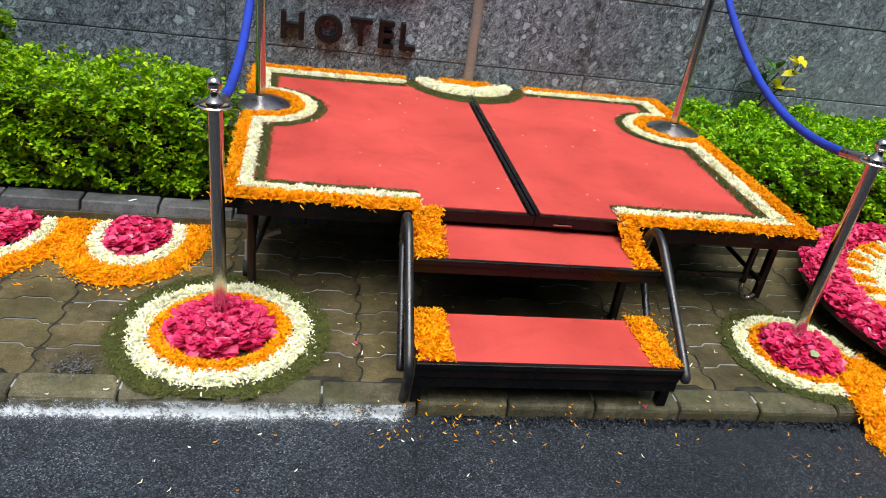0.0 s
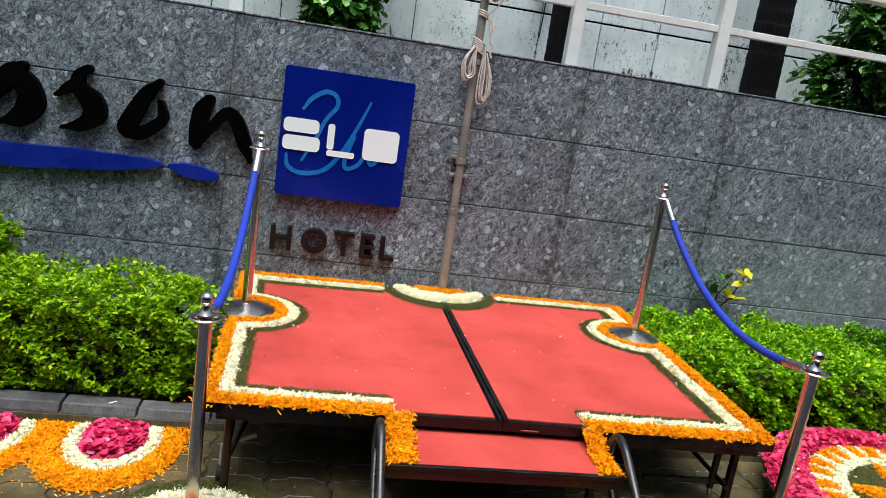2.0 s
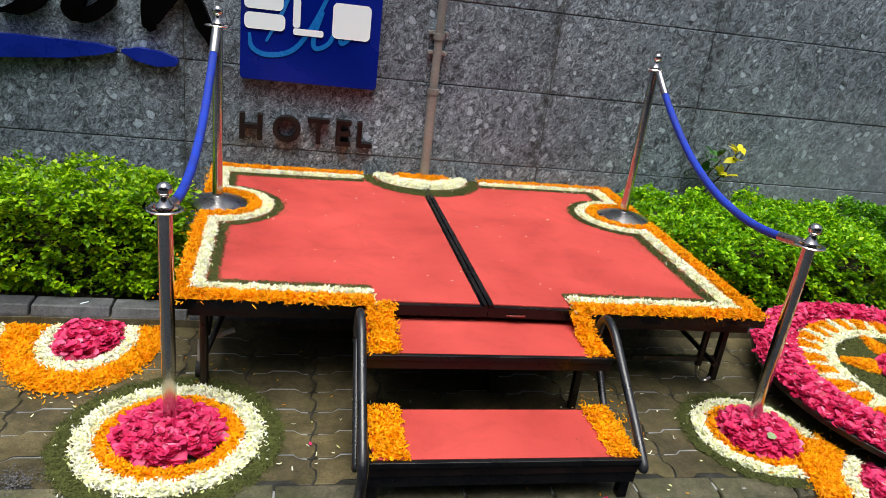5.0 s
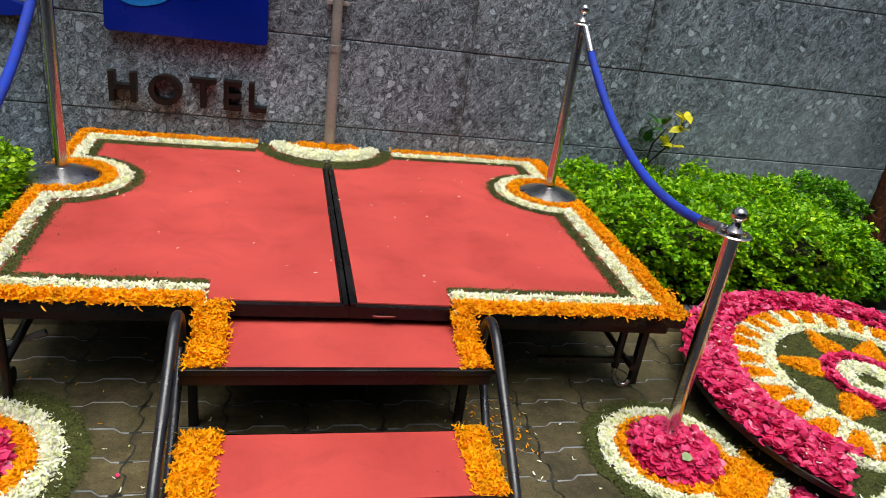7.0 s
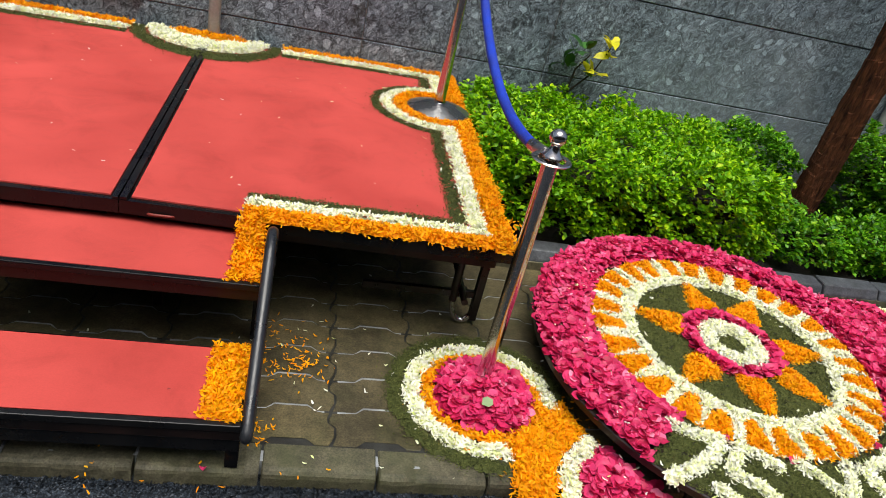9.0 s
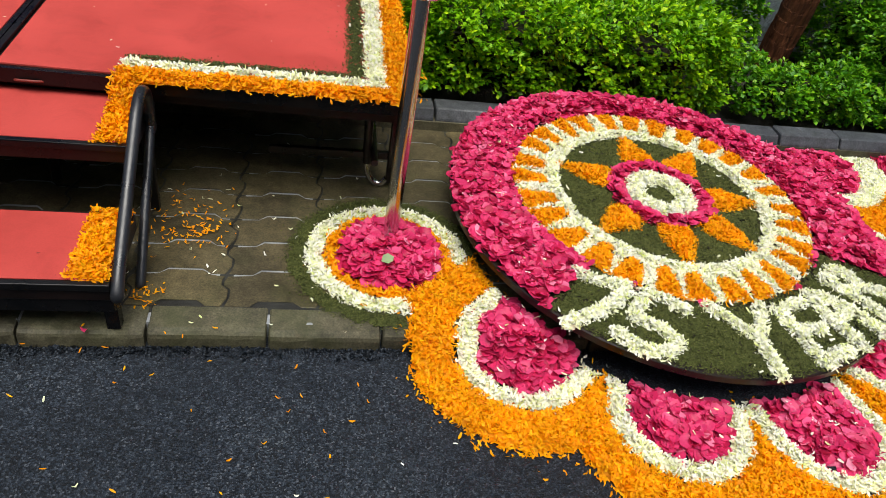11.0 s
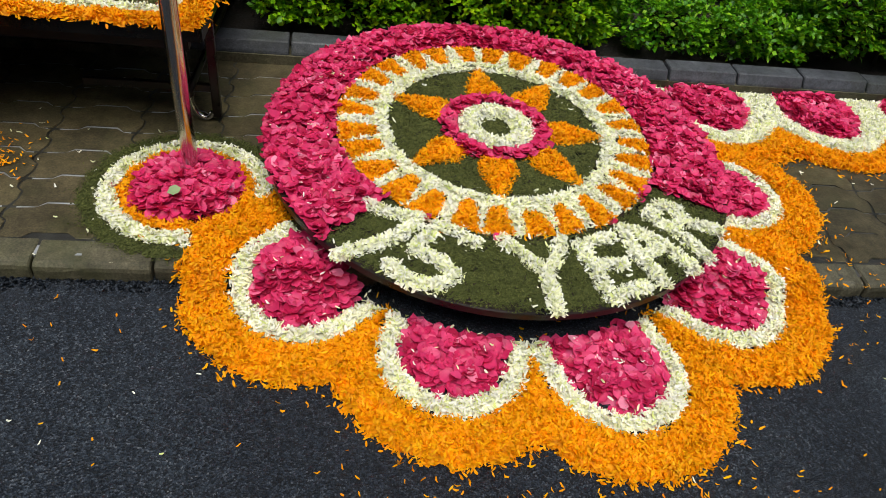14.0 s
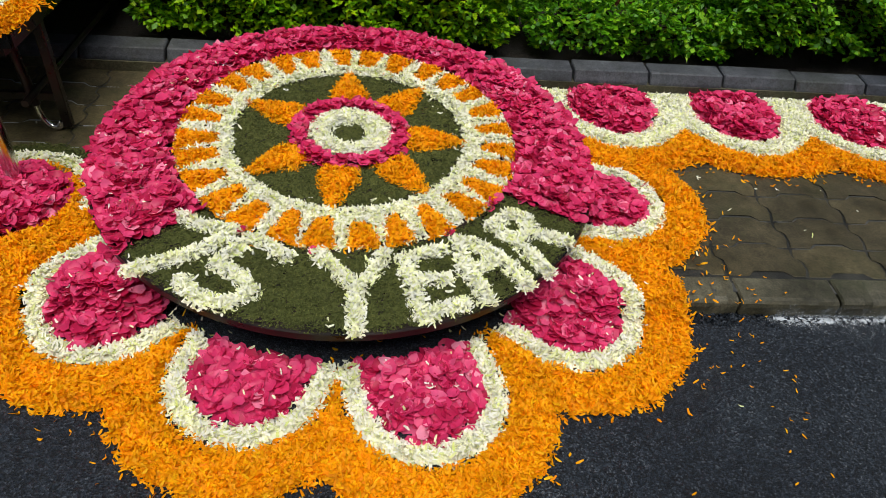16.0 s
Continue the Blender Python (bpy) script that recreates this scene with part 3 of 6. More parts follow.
KINDS = {
    "marigold": (MARIGOLD, STRIP_V, STRIP_F, 0.0185, 0.0064, 0.8, 0.50, 30000),
    "cream": (CREAM, STRIP_V, STRIP_F, 0.0195, 0.0070, 0.8, 0.44, 27000),
    "rose": (ROSE, ROUND_V, ROUND_F, 0.042, 0.038, 0.4, 0.25, 4300),
    "moss": (MOSS, STRIP_V, STRIP_F, 0.0065, 0.003, 0.2, 0.5, 70000),
}


def bed(name, inside, bounds, level, kind, parent, height=0.014, label="", rag=0.006, fade=0.03, density=1.0, tag="stuff", loose_edge=None):
    """A laid bed of petals. inside(x, y): metres from its edge, plus within; level(x, y): what it lies on."""
    material, tv, tf, length, width, bend, tilt, per_m2 = KINDS[kind]
    if loose_edge is None:
        loose_edge = {"marigold": 0.05, "cream": 0.02, "rose": 0.02, "moss": 0.05}[kind]
    x0, x1, y0, y1 = bounds
    n = int((x1 - x0) * (y1 - y0) * per_m2 * density)
    x, y = rng.uniform(x0, x1, n), rng.uniform(y0, y1, n)
    d = inside(x, y) + rag * wob(x, y, 22, 3.1) + rag * 0.8 * rng.normal(0, 1, n)
    keep = (d > 0) | ((d > -0.09) & (rng.uniform(0, 1, n) < loose_edge * np.exp(np.minimum(d, 0) / 0.022)))
    x, y, d = x[keep], y[keep], d[keep]
    rise = height * np.clip(d / fade, 0.12, 1) * (1 + 0.25 * wob(x, y, 14))
    z = level(x, y) + rise + rng.uniform(-0.5, 0.9, len(x)) * min(width, 0.012)
    pv, pf = scatter(np.stack([x, y, z], -1), tv, tf, length, width, bend, tilt)
    # the packed bed below the loose petals
    step = 0.012 if kind != "rose" else 0.02
    gx, gy = np.arange(x0, x1 + step, step), np.arange(y0, y1 + step, step)
    X, Y = np.meshgrid(gx, gy, indexing="ij")
    D = inside(X, Y) + rag * wob(X, Y, 22, 3.1)
    Z = level(X, Y) + height * np.clip(D / fade, 0.0, 1) * (1 + 0.25 * wob(X, Y, 14)) - min(0.009, 1.1 * width) + 0.0016 * rng.normal(0, 1, X.shape)
    idx = np.arange(X.size).reshape(X.shape)
    cell = (D[:-1, :-1] > -0.001) & (D[1:, :-1] > -0.001) & (D[1:, 1:] > -0.001) & (D[:-1, 1:] > -0.001)
    q = np.stack([idx[:-1, :-1], idx[1:, :-1], idx[1:, 1:], idx[:-1, 1:]], -1)[cell]
    used = np.unique(q)
    back = np.zeros(X.size, dtype=int)
    back[used] = np.arange(len(used))
    bv = np.stack([X.ravel(), Y.ravel(), Z.ravel()], -1)[used]
    q = back[q]
    if tf.shape[1] == 3:
        q = np.concatenate([q[:, [0, 1, 2]], q[:, [0, 2, 3]]])
    verts = np.concatenate([bv, pv])
    faces = np.concatenate([q, pf + len(bv)])
    return np_mesh(name, verts, faces, material, parent, label, kind=tag)


def within_ellipse(cx, cy, rx, ry):
    return lambda x, y: (1 - np.hypot((x - cx) / rx, (y - cy) / ry)) * min(rx, ry)


def to_segment(x, y, a, b):
    ax, ay, bx, by = a[0], a[1], b[0], b[1]
    L = (bx - ax) ** 2 + (by - ay) ** 2 + 1e-9
    t = np.clip(((x - ax) * (bx - ax) + (y - ay) * (by - ay)) / L, 0, 1)
    return np.hypot(x - ax - t * (bx - ax), y - ay - t * (by - ay))


def strokes(lines, half):
    def inside(x, y):
        d = np.full(np.shape(x), 9.0)
        for line in lines:
            for a, b in zip(line, line[1:]):
                d = np.minimum(d, to_segment(x, y, a, b))
        return half - d
    return inside


# ---- ground, road, kerbs, pavement ----
ROAD_Z = -0.06


def kerb_y(x):
    return 2.106 - 0.003 * np.asarray(x, dtype=float)


def bed_y(x):
    return 3.425 + 0.009 * np.asarray(x, dtype=float)


def street(x, y):
    """Height of the street: the road, a steep kerb, the pavement."""
    return ROAD_Z + 0.06 * np.clip((y - kerb_y(x) + 0.075) / 0.06, 0, 1) + 0.004 * (np.asarray(y) > kerb_y(x) - 0.015)


bm = bmesh.new()
bmesh.ops.create_grid(bm, x_segments=40, y_segments=40, size=250)
for v in bm.verts:
    v.co.z = ROAD_Z
ground = tagged(part("road", bm, ASPHALT), "damp dark grey asphalt road with worn patches", "road", kind="structure")

xs = list(np.arange(-6, 11.01, 0.5))
outline = [(x, float(kerb_y(x)) + 0.05) for x in xs] + [(x, float(bed_y(x)) + 0.04) for x in reversed(xs)]
pavement = tagged(part("pavement", prism(bmesh.new(), outline, ROAD_Z - 0.02, -0.0045), JOINT), "damp brown interlocking block pavement beside the road", "pavement", kind="structure")
outline = [(x, float(bed_y(x)) + 0.05) for x in xs] + [(11.0, 4.72), (-6.0, 4.72)]
planting_bed = tagged(part("planting_bed", prism(bmesh.new(), outline, ROAD_Z - 0.02, 0.045), SOIL), "dark damp soil under the hedge", "soil", kind="structure")

# ---- wall clad in stone slabs ----
WALL_Y = 4.70
wall = tagged(part("wall_north", boxed(-6, 11, WALL_Y + 0.010, WALL_Y + 0.20, -0.08, 2.115), JOINT_DARK), "grey stone clad garden wall with recessed joints", "wall", kind="structure")
ROWS_Z = [-0.05, 0.10, 0.600, 1.105, 1.620, 2.118]
COLS_X = [-6.0, -4.5, -3.08, -1.725, -0.36, 1.96, 3.048, 5.45, 6.60, 7.8, 9.0, 11.0]
part("coping", boxed(-6, 11, WALL_Y - 0.004, WALL_Y + 0.215, 2.119, 2.131, bevel=0.004), STONE, wall)

# ---- building behind the wall ----
FACADE_Y = 6.5
building = thing("building", "low building with flaking pale panels behind the wall", "building", (0, FACADE_Y, 0))
part("wall", boxed(-7, 5.41, FACADE_Y + 0.02, FACADE_Y + 0.3, -0.06, 4.05), BLACK_METAL, building)
part("roof_edge", boxed(3.9, 5.45, FACADE_Y - 0.10, FACADE_Y + 0.3, 4.06, 4.12, bevel=0.01), BLACK_IRON, building, "thin dark roof edge")
far_house = thing("house", "beige plastered building far behind the palms", "building", (9, 12, 0))
part("wall", boxed(4.5, 16, 11.0, 14, -0.06, 6.5, bevel=0.02), BEIGE, far_house)
part("roof", boxed(4.3, 16.2, 10.7, 14.2, 6.5, 6.7, bevel=0.02), WHITE_RAIL, far_house)

# ---- white rail fence on the wall ----
FENCE_Y = 4.95
fence = thing("fence", "white painted steel rail fence with rust spots above the wall", "fence", (0, FENCE_Y, 2.1))
for x in (-1.72, -0.40, 1.89, 2.985, 6.26):
    part("post", boxed(x - 0.045, x + 0.045, FENCE_Y - 0.04, FENCE_Y + 0.05, 0.0, 2.93 if x > 0 else 3.1, bevel=0.006), WHITE_POST, fence)
part("top_rail", boxed(-0.5, 7.0, FENCE_Y - 0.045, FENCE_Y + 0.055, 2.932, 3.03, bevel=0.006), WHITE_RAIL, fence)
part("top_rail", boxed(-4.0, -0.45, FENCE_Y - 0.045, FENCE_Y + 0.055, 3.102, 3.20, bevel=0.006), WHITE_RAIL, fence)
part("middle_rail", boxed(-4.0, 7.0, FENCE_Y - 0.02, FENCE_Y + 0.03, 2.535, 2.585, bevel=0.005), WHITE_RAIL, fence)

# ---- palms ----
def palm(name, x, y, z0, z1, r0, r1, material, label, ring=0.075, lean=0.0, rough=1.0):
    t = thing(name, label, "palm", (x, y, z0))
    bm = bmesh.new()
    prof, z = [], z0
    while z < z1:
        f = (z - z0) / (z1 - z0)
        r = r0 + (r1 - r0) * f
        prof += [(r * 0.985, z), (r * 1.012, z + ring * 0.85), (r * 1.0, z + ring * 0.95)]
        z += ring * random.uniform(0.8, 1.25)
    lathe(bm, [(0.0, z0)] + prof + [(0.0, z)], (x, y, 0), 26)
    for v in bm.verts:
        a = math.atan2(v.co.y - y, v.co.x - x)
        k = 1 + rough * (0.05 * math.sin(3 * a + 9 * v.co.z) + 0.03 * math.sin(11 * a + 23 * v.co.z) + 0.025 * random.uniform(-1, 1))
        v.co.x = x + (v.co.x - x) * k + lean * (v.co.z - z0)
        v.co.y = y + (v.co.y - y) * k
        v.co.z += 0.012 * math.sin(2 * a + 5 * v.co.z)
    part("trunk", bm, material, t, smooth=False)
    return t


palm("palm_tree", 4.890, 4.38, 0.0, 4.6, 0.092, 0.105, BARK, "brown ringed palm trunk growing out of the hedge", 0.07, 0.05)
pipe = thing("pipe", "pale grey pipe fixed to the stone wall behind the palm", "pipe", (5.415, 4.665, 0.045))
part("tube", tube(bmesh.new(), [(5.415, 4.665, 0.02), (5.415, 4.665, 2.10)], 0.026, 14), BEIGE_GREY, pipe, smooth=True)
for z in (0.55, 1.55):
    part("clip", boxed(5.375, 5.455, 4.655, WALL_Y + 0.001, z - 0.012, z + 0.012, bevel=0.003), POLE_STEEL, pipe)
palm("palm_tree", 2.075, 5.95, 0.0, 4.6, 0.092, 0.084, BLACK_BARK, "slim black ringed palm trunk behind the wall", 0.10, 0.0, 0.3)
palm("palm_tree", 4.005, 5.95, 0.0, 4.6, 0.190, 0.125, BLACK_BARK, "thick black ringed palm trunk behind the wall", 0.11, -0.008, 0.12)


# ---- foliage ----
def leaf_mass(name, centres, normals, material, parent, size, per=6, label="", droop=0.2, small=False, broad=False):
    """Sprigs of leaves round centres, facing along normals."""
    n = len(centres)
    c = np.repeat(centres, per, axis=0) + rng.normal(0, size * 0.28, (n * per, 3))
    nn = np.repeat(normals, per, axis=0)
    out = nn + (0.60 if small else 0.75) * rng.normal(0, 1, nn.shape)
    heading = np.arctan2(out[:, 1], out[:, 0])
    lift = np.arctan2(out[:, 2] - droop, np.hypot(out[:, 0], out[:, 1])) * 0.8
    v, f = scatter(c, SMALL_V if small else BROAD_V if broad else LEAF_V, SMALL_T if small else LEAF_T, size, size, -0.15, 0.45, 0.35, heading, lift)
    return np_mesh(name, v, f, material, parent, label)


def hedge(name, x0, x1, y0, y1, z0, z1, label, seed, thin=1.6, size=0.031, leaf=None):
    t = thing(name, label, "hedge", ((x0 + x1) / 2, (y0 + y1) / 2, 0.045))
    lx, ly, lz = x1 - x0, y1 - y0, z1 - z0
    faces = [(lx * ly, "top"), (lx * lz * 1.25, "front"), (ly * lz, "west"), (ly * lz, "east"), (lx * lz * 0.3, "back")]
    pts, nrm = [], []
    for area, side in faces:
        n = int(area * 1000 * thin)
        u, w = rng.uniform(0, 1, n), rng.uniform(0, 1, n)
        if side == "top":
            p, q = np.stack([x0 + lx * u, y0 + ly * w, np.full(n, z1)], -1), (0, -0.25, 1)
        elif side == "front":
            p, q = np.stack([x0 + lx * u, np.full(n, y0), z0 + lz * w], -1), (0, -1, 0.45)
        elif side == "back":
            p, q = np.stack([x0 + lx * u, np.full(n, y1), z0 + lz * w], -1), (0, 1, 0.45)
        else:
            p, q = np.stack([np.full(n, x0 if side == "west" else x1), y0 + ly * u, z0 + lz * w], -1), (-1 if side == "west" else 1, 0, 0.45)
        pts.append(p)
        nrm.append(np.tile(q, (n, 1)))
    p, q = np.concatenate(pts), np.concatenate(nrm).astype(float)
    # rounded shoulders, hollows and a ragged top
    mid = np.array([(x0 + x1) / 2, (y0 + y1) / 2, z0 + lz * 0.35])
    rel = (p - mid) / np.array([lx / 2, ly / 2, lz * 0.65])
    e = np.minimum(1.0, 1.12 / np.maximum(1e-6, (np.abs(rel) ** 5).sum(1)) ** 0.2)
    lump = 0.080 * wob(p[:, 0] + p[:, 2], p[:, 1] - p[:, 2], 4.5, seed) + 0.032 * wob(p[:, 0] - p[:, 1], p[:, 2], 15, seed + 2)
    inward = rng.exponential(0.036, len(p))
    p = mid + (p - mid) * e[:, None] + (q / np.linalg.norm(q, axis=1)[:, None]) * (lump - inward + 0.012)[:, None]
    p[:, 2] = np.maximum(p[:, 2], z0 - 0.03)
    leaf_mass("foliage", p, q, leaf or HEDGE_LEAF, t, size, small=True)
    # dark filler block: shade between the leaves is put into its colour
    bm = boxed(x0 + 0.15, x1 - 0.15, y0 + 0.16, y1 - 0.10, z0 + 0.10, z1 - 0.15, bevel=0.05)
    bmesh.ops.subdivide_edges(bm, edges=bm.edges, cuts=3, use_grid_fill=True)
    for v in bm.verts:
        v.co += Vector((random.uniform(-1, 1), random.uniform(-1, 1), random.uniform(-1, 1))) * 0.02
    part("shade_core", bm, TWIG, t, "dark filler block toned as the shade inside the hedge")
    k = 0
    while k < lx / 0.16:
        x, y = x0 + 0.08 + k * 0.16 + random.uniform(-0.04, 0.04), y0 + random.uniform(0.08, ly - 0.05)
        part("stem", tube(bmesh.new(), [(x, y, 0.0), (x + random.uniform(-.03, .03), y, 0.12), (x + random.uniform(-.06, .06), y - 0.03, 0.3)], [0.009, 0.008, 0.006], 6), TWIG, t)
        k += 1
    return t


hedge("hedge", -3.2, -0.27, 3.53, 4.12, 0.10, 0.575, "clipped bright green hedge behind a grey kerb", 1.0)
hedge("hedge", -4.2, -1.56, 4.10, 4.62, 0.10, 0.69, "taller bright green hedge against the stone wall", 2.5)
hedge("hedge", 2.57, 4.14, 3.56, 4.62, 0.13, 0.505, "clipped bright green hedge beside the stage", 4.0, leaf=MID_LEAF)
hedge("hedge", 4.26, 5.25, 3.60, 3.94, 0.11, 0.27, "low clipped green hedge before the palm trunk", 7.7, leaf=DEEP_LEAF)
hedge("hedge", 4.20, 4.64, 4.28, 4.62, 0.10, 0.52, "dark green shrub between hedge, palm and wall", 9.1, leaf=DEEP_LEAF)
hedge("hedge", 5.20, 8.4, 3.58, 4.22, 0.17, 0.52, "clipped green hedge beyond the palm trunk", 5.2, leaf=DEEP_LEAF)
hedge("hedge", 5.15, 8.4, 4.22, 4.62, 0.10, 0.62, "green hedge against the wall beyond the palm", 6.2, leaf=DEEP_LEAF)


def shrub(name, x, y, z0, z1, rx, ry, n, size, label, column=False):
    t = thing(name, label, "shrub", (x, y, z0))
    u = rng.uniform(0, 1, n)
    a = rng.uniform(0, 2 * math.pi, n)
    if column:
        z, rad = z0 + (z1 - z0) * u, 0.8 + 0.25 * np.sin(u * 23 + 2 * a) + rng.normal(0, 0.10, n)
    else:
        c = rng.uniform(-1, 1, n)
        z = (z0 + z1) / 2 + (z1 - z0) / 2 * c
        rad = np.sqrt(np.maximum(0.05, 1 - c * c)) * (0.85 + 0.2 * np.sin(5 * a + 7 * c)) + rng.normal(0, 0.12, n)
    p = np.stack([x + rx * rad * np.cos(a), y + ry * rad * np.sin(a), z], -1)
    q = np.stack([np.cos(a), np.sin(a), np.full(n, 0.3)], -1)
    leaf_mass("foliage", p, q, CLIMB_LEAF if column else SHRUB_LEAF, t, size, 5, droop=0.9 if column else 0.5, broad=column)
    bm = bmesh.new()
    tube(bm, [(x, y, 0.0), (x + 0.02, y, (z0 + z1) / 2), (x - 0.03, y, z1 - 0.1)], [rx * 0.55, rx * 0.5, rx * 0.3] if column else [0.05, 0.04, 0.02], 10)
    for k in range(0 if column else 9):
        b = 2.4 * k
        tube(bm, [(x, y, z0 + 0.3 + 0.1 * k), (x + rx * 0.8 * math.cos(b), y + ry * 0.8 * math.sin(b), z0 + 0.6 + 0.15 * k)], [0.018, 0.006], 6)
    part("stem", bm, TWIG, t)
    return t


shrub("climbing_plant", 0.235, 5.95, 1.9, 4.2, 0.335, 0.28, 1450, 0.074, "dark green leafy climber on a post behind the wall", True)
shrub("shrub", 5.17, 5.60, 1.2, 3.52, 0.70, 0.5, 3300, 0.088, "large dark green leafy shrub behind the wall")
shrub("shrub", 6.4, 7.5, 2.2, 5.2, 0.9, 0.7, 900, 0.14, "far dark green tree crown behind the building")

vine = thing("vine", "thin green vine climbing a joint of the pale building", "plant", (2.05, 6.47, 2.7))
part("stem", tube(bmesh.new(), curve_points([(2.05, 6.475, 2.45), (2.06, 6.472, 2.8), (2.04, 6.470, 3.1), (2.06, 6.470, 3.5)], 6), 0.006, 6), TWIG, vine, smooth=True)
p = np.stack([rng.normal(2.04, 0.035, 34), rng.uniform(6.43, 6.47, 34), rng.uniform(2.78, 3.35, 34)], -1)
leaf_mass("foliage", p, np.tile((0.0, -1.0, 0.3), (34, 1)), CLIMB_LEAF, vine, 0.048, 2, droop=0.7, broad=True)

# ---- signs on the wall ----
def plate_xz(bm, outline, y0, y1, bevel=0.0):
    """A plate on an outline of (x, z), its face at y0, its back at y1."""
    f = [bm.verts.new((x, y0, z)) for x, z in outline]
    b = [bm.verts.new((x, y1, z)) for x, z in outline]
    n = len(outline)
    cap = bm.faces.new(f)
    bm.faces.new(b[::-1])
    for i in range(n):
        bm.faces.new((f[i], b[i], b[(i + 1) % n], f[(i + 1) % n]))
    if bevel:
        bmesh.ops.bevel(bm, geom=list(cap.edges), offset=bevel, segments=2, affect="EDGES", profile=0.5)
    return bm


def brush(bm, spine, widths, y0, y1, bevel=0.006):
    """A plate shaped as one brush stroke: a smooth spine of (x, z) with a width at each point."""
    line = curve_points([(x, 0, z) for x, z in spine], 7)
    k = len(widths) - 1
    ws = []
    for i in range(len(line)):
        t = i / (len(line) - 1) * k
        j = min(int(t), k - 1)
        s = t - j
        s = s * s * (3 - 2 * s)
        ws.append(widths[j] * (1 - s) + widths[j + 1] * s)
    # round both ends
    head, tail_d = (line[0] - line[1]).normalized(), (line[-1] - line[-2]).normalized()
    w0, w1 = ws[0], ws[-1]
    angles = [radians(a) for a in (25, 50, 70, 84)]
    line = [line[0] + head * w0 / 2 * math.sin(a) for a in reversed(angles)] + line + [line[-1] + tail_d * w1 / 2 * math.sin(a) for a in angles]
    ws = [w0 * math.cos(a) for a in reversed(angles)] + ws + [w1 * math.cos(a) for a in angles]
    left, right = [], []
    for i, p in enumerate(line):
        d = (line[min(i + 1, len(line) - 1)] - line[max(i - 1, 0)]).normalized()
        nrm = Vector((-d.z, 0, d.x))
        left.append((p.x + nrm.x * ws[i] / 2, p.z + nrm.z * ws[i] / 2))
        right.append((p.x - nrm.x * ws[i] / 2, p.z - nrm.z * ws[i] / 2))
    # pairs of faces keep the stroke sound where it curves tightly
    fl, fr = [bm.verts.new((x, y0, z)) for x, z in left], [bm.verts.new((x, y0, z)) for x, z in right]
    bl, br = [bm.verts.new((x, y1, z)) for x, z in left], [bm.verts.new((x, y1, z)) for x, z in right]
    for i in range(len(line) - 1):
        bm.faces.new((fl[i], fl[i + 1], fr[i + 1], fr[i]))
        bm.faces.new((bl[i], br[i], br[i + 1], bl[i + 1]))
        bm.faces.new((fl[i], bl[i], bl[i + 1], fl[i + 1]))
        bm.faces.new((fr[i], fr[i + 1], br[i + 1], br[i]))
    bm.faces.new((fl[0], fr[0], br[0], bl[0]))
    bm.faces.new((fl[-1], bl[-1], br[-1], fr[-1]))
    return bm


def rounded(x0, x1, z0, z1, r, n=6):
    out = []
    for cx, cz, a0 in ((x1 - r, z1 - r, 0), (x0 + r, z1 - r, 90), (x0 + r, z0 + r, 180), (x1 - r, z0 + r, 270)):
        out += [(cx + r * math.cos(radians(a0 + 90 * k / n)), cz + r * math.sin(radians(a0 + 90 * k / n))) for k in range(n + 1)]
    return out


SIGN_Y = 4.635
board = thing("sign_board", "square glossy dark blue sign on the stone wall", "sign", (0.38, WALL_Y, 1.04))
part("panel", plate_xz(bmesh.new(), rounded(-0.030, 0.797, 1.036, 1.854, 0.02), SIGN_Y, WALL_Y - 0.001, 0.004), SIGN_BLUE, board)
for spine, widths in (
        ([(0.105, 1.60), (0.155, 1.672), (0.235, 1.722), (0.300, 1.705), (0.315, 1.640), (0.250, 1.545), (0.20, 1.42), (0.122, 1.27)], [0.020, 0.030, 0.030, 0.028, 0.028, 0.026, 0.024, 0.016]),
        ([(0.022, 1.30), (0.040, 1.222), (0.130, 1.188), (0.262, 1.220), (0.355, 1.322), (0.441, 1.488), (0.526, 1.692)], [0.018, 0.028, 0.030, 0.030, 0.028, 0.024, 0.014]),
        ([(0.444, 1.462), (0.398, 1.305), (0.416, 1.252), (0.490, 1.290), (0.545, 1.40), (0.566, 1.295), (0.647, 1.382), (0.690, 1.500)], [0.022, 0.028, 0.028, 0.026, 0.024, 0.026, 0.026, 0.016])):
    part("light_blue_loop", brush(bmesh.new(), spine, widths, SIGN_Y - 0.004 - random.uniform(0, 0.001), SIGN_Y - 0.0005), LIGHT_BLUE, board, "light blue swirl")
for x0, x1, z0, z1 in ((-0.010, 0.215, 1.446, 1.536), (-0.008, 0.228, 1.332, 1.426), (0.275, 0.455, 1.320, 1.358), (0.272, 0.316, 1.362, 1.527), (0.505, 0.735, 1.324, 1.529)):
    r = min(0.03, (x1 - x0) / 2.6, (z1 - z0) / 2.6)
    part("white_bar", plate_xz(bmesh.new(), rounded(x0, x1, z0, z1, r), SIGN_Y - 0.008, SIGN_Y - 0.005), WHITE_FILM, board, "white bar")

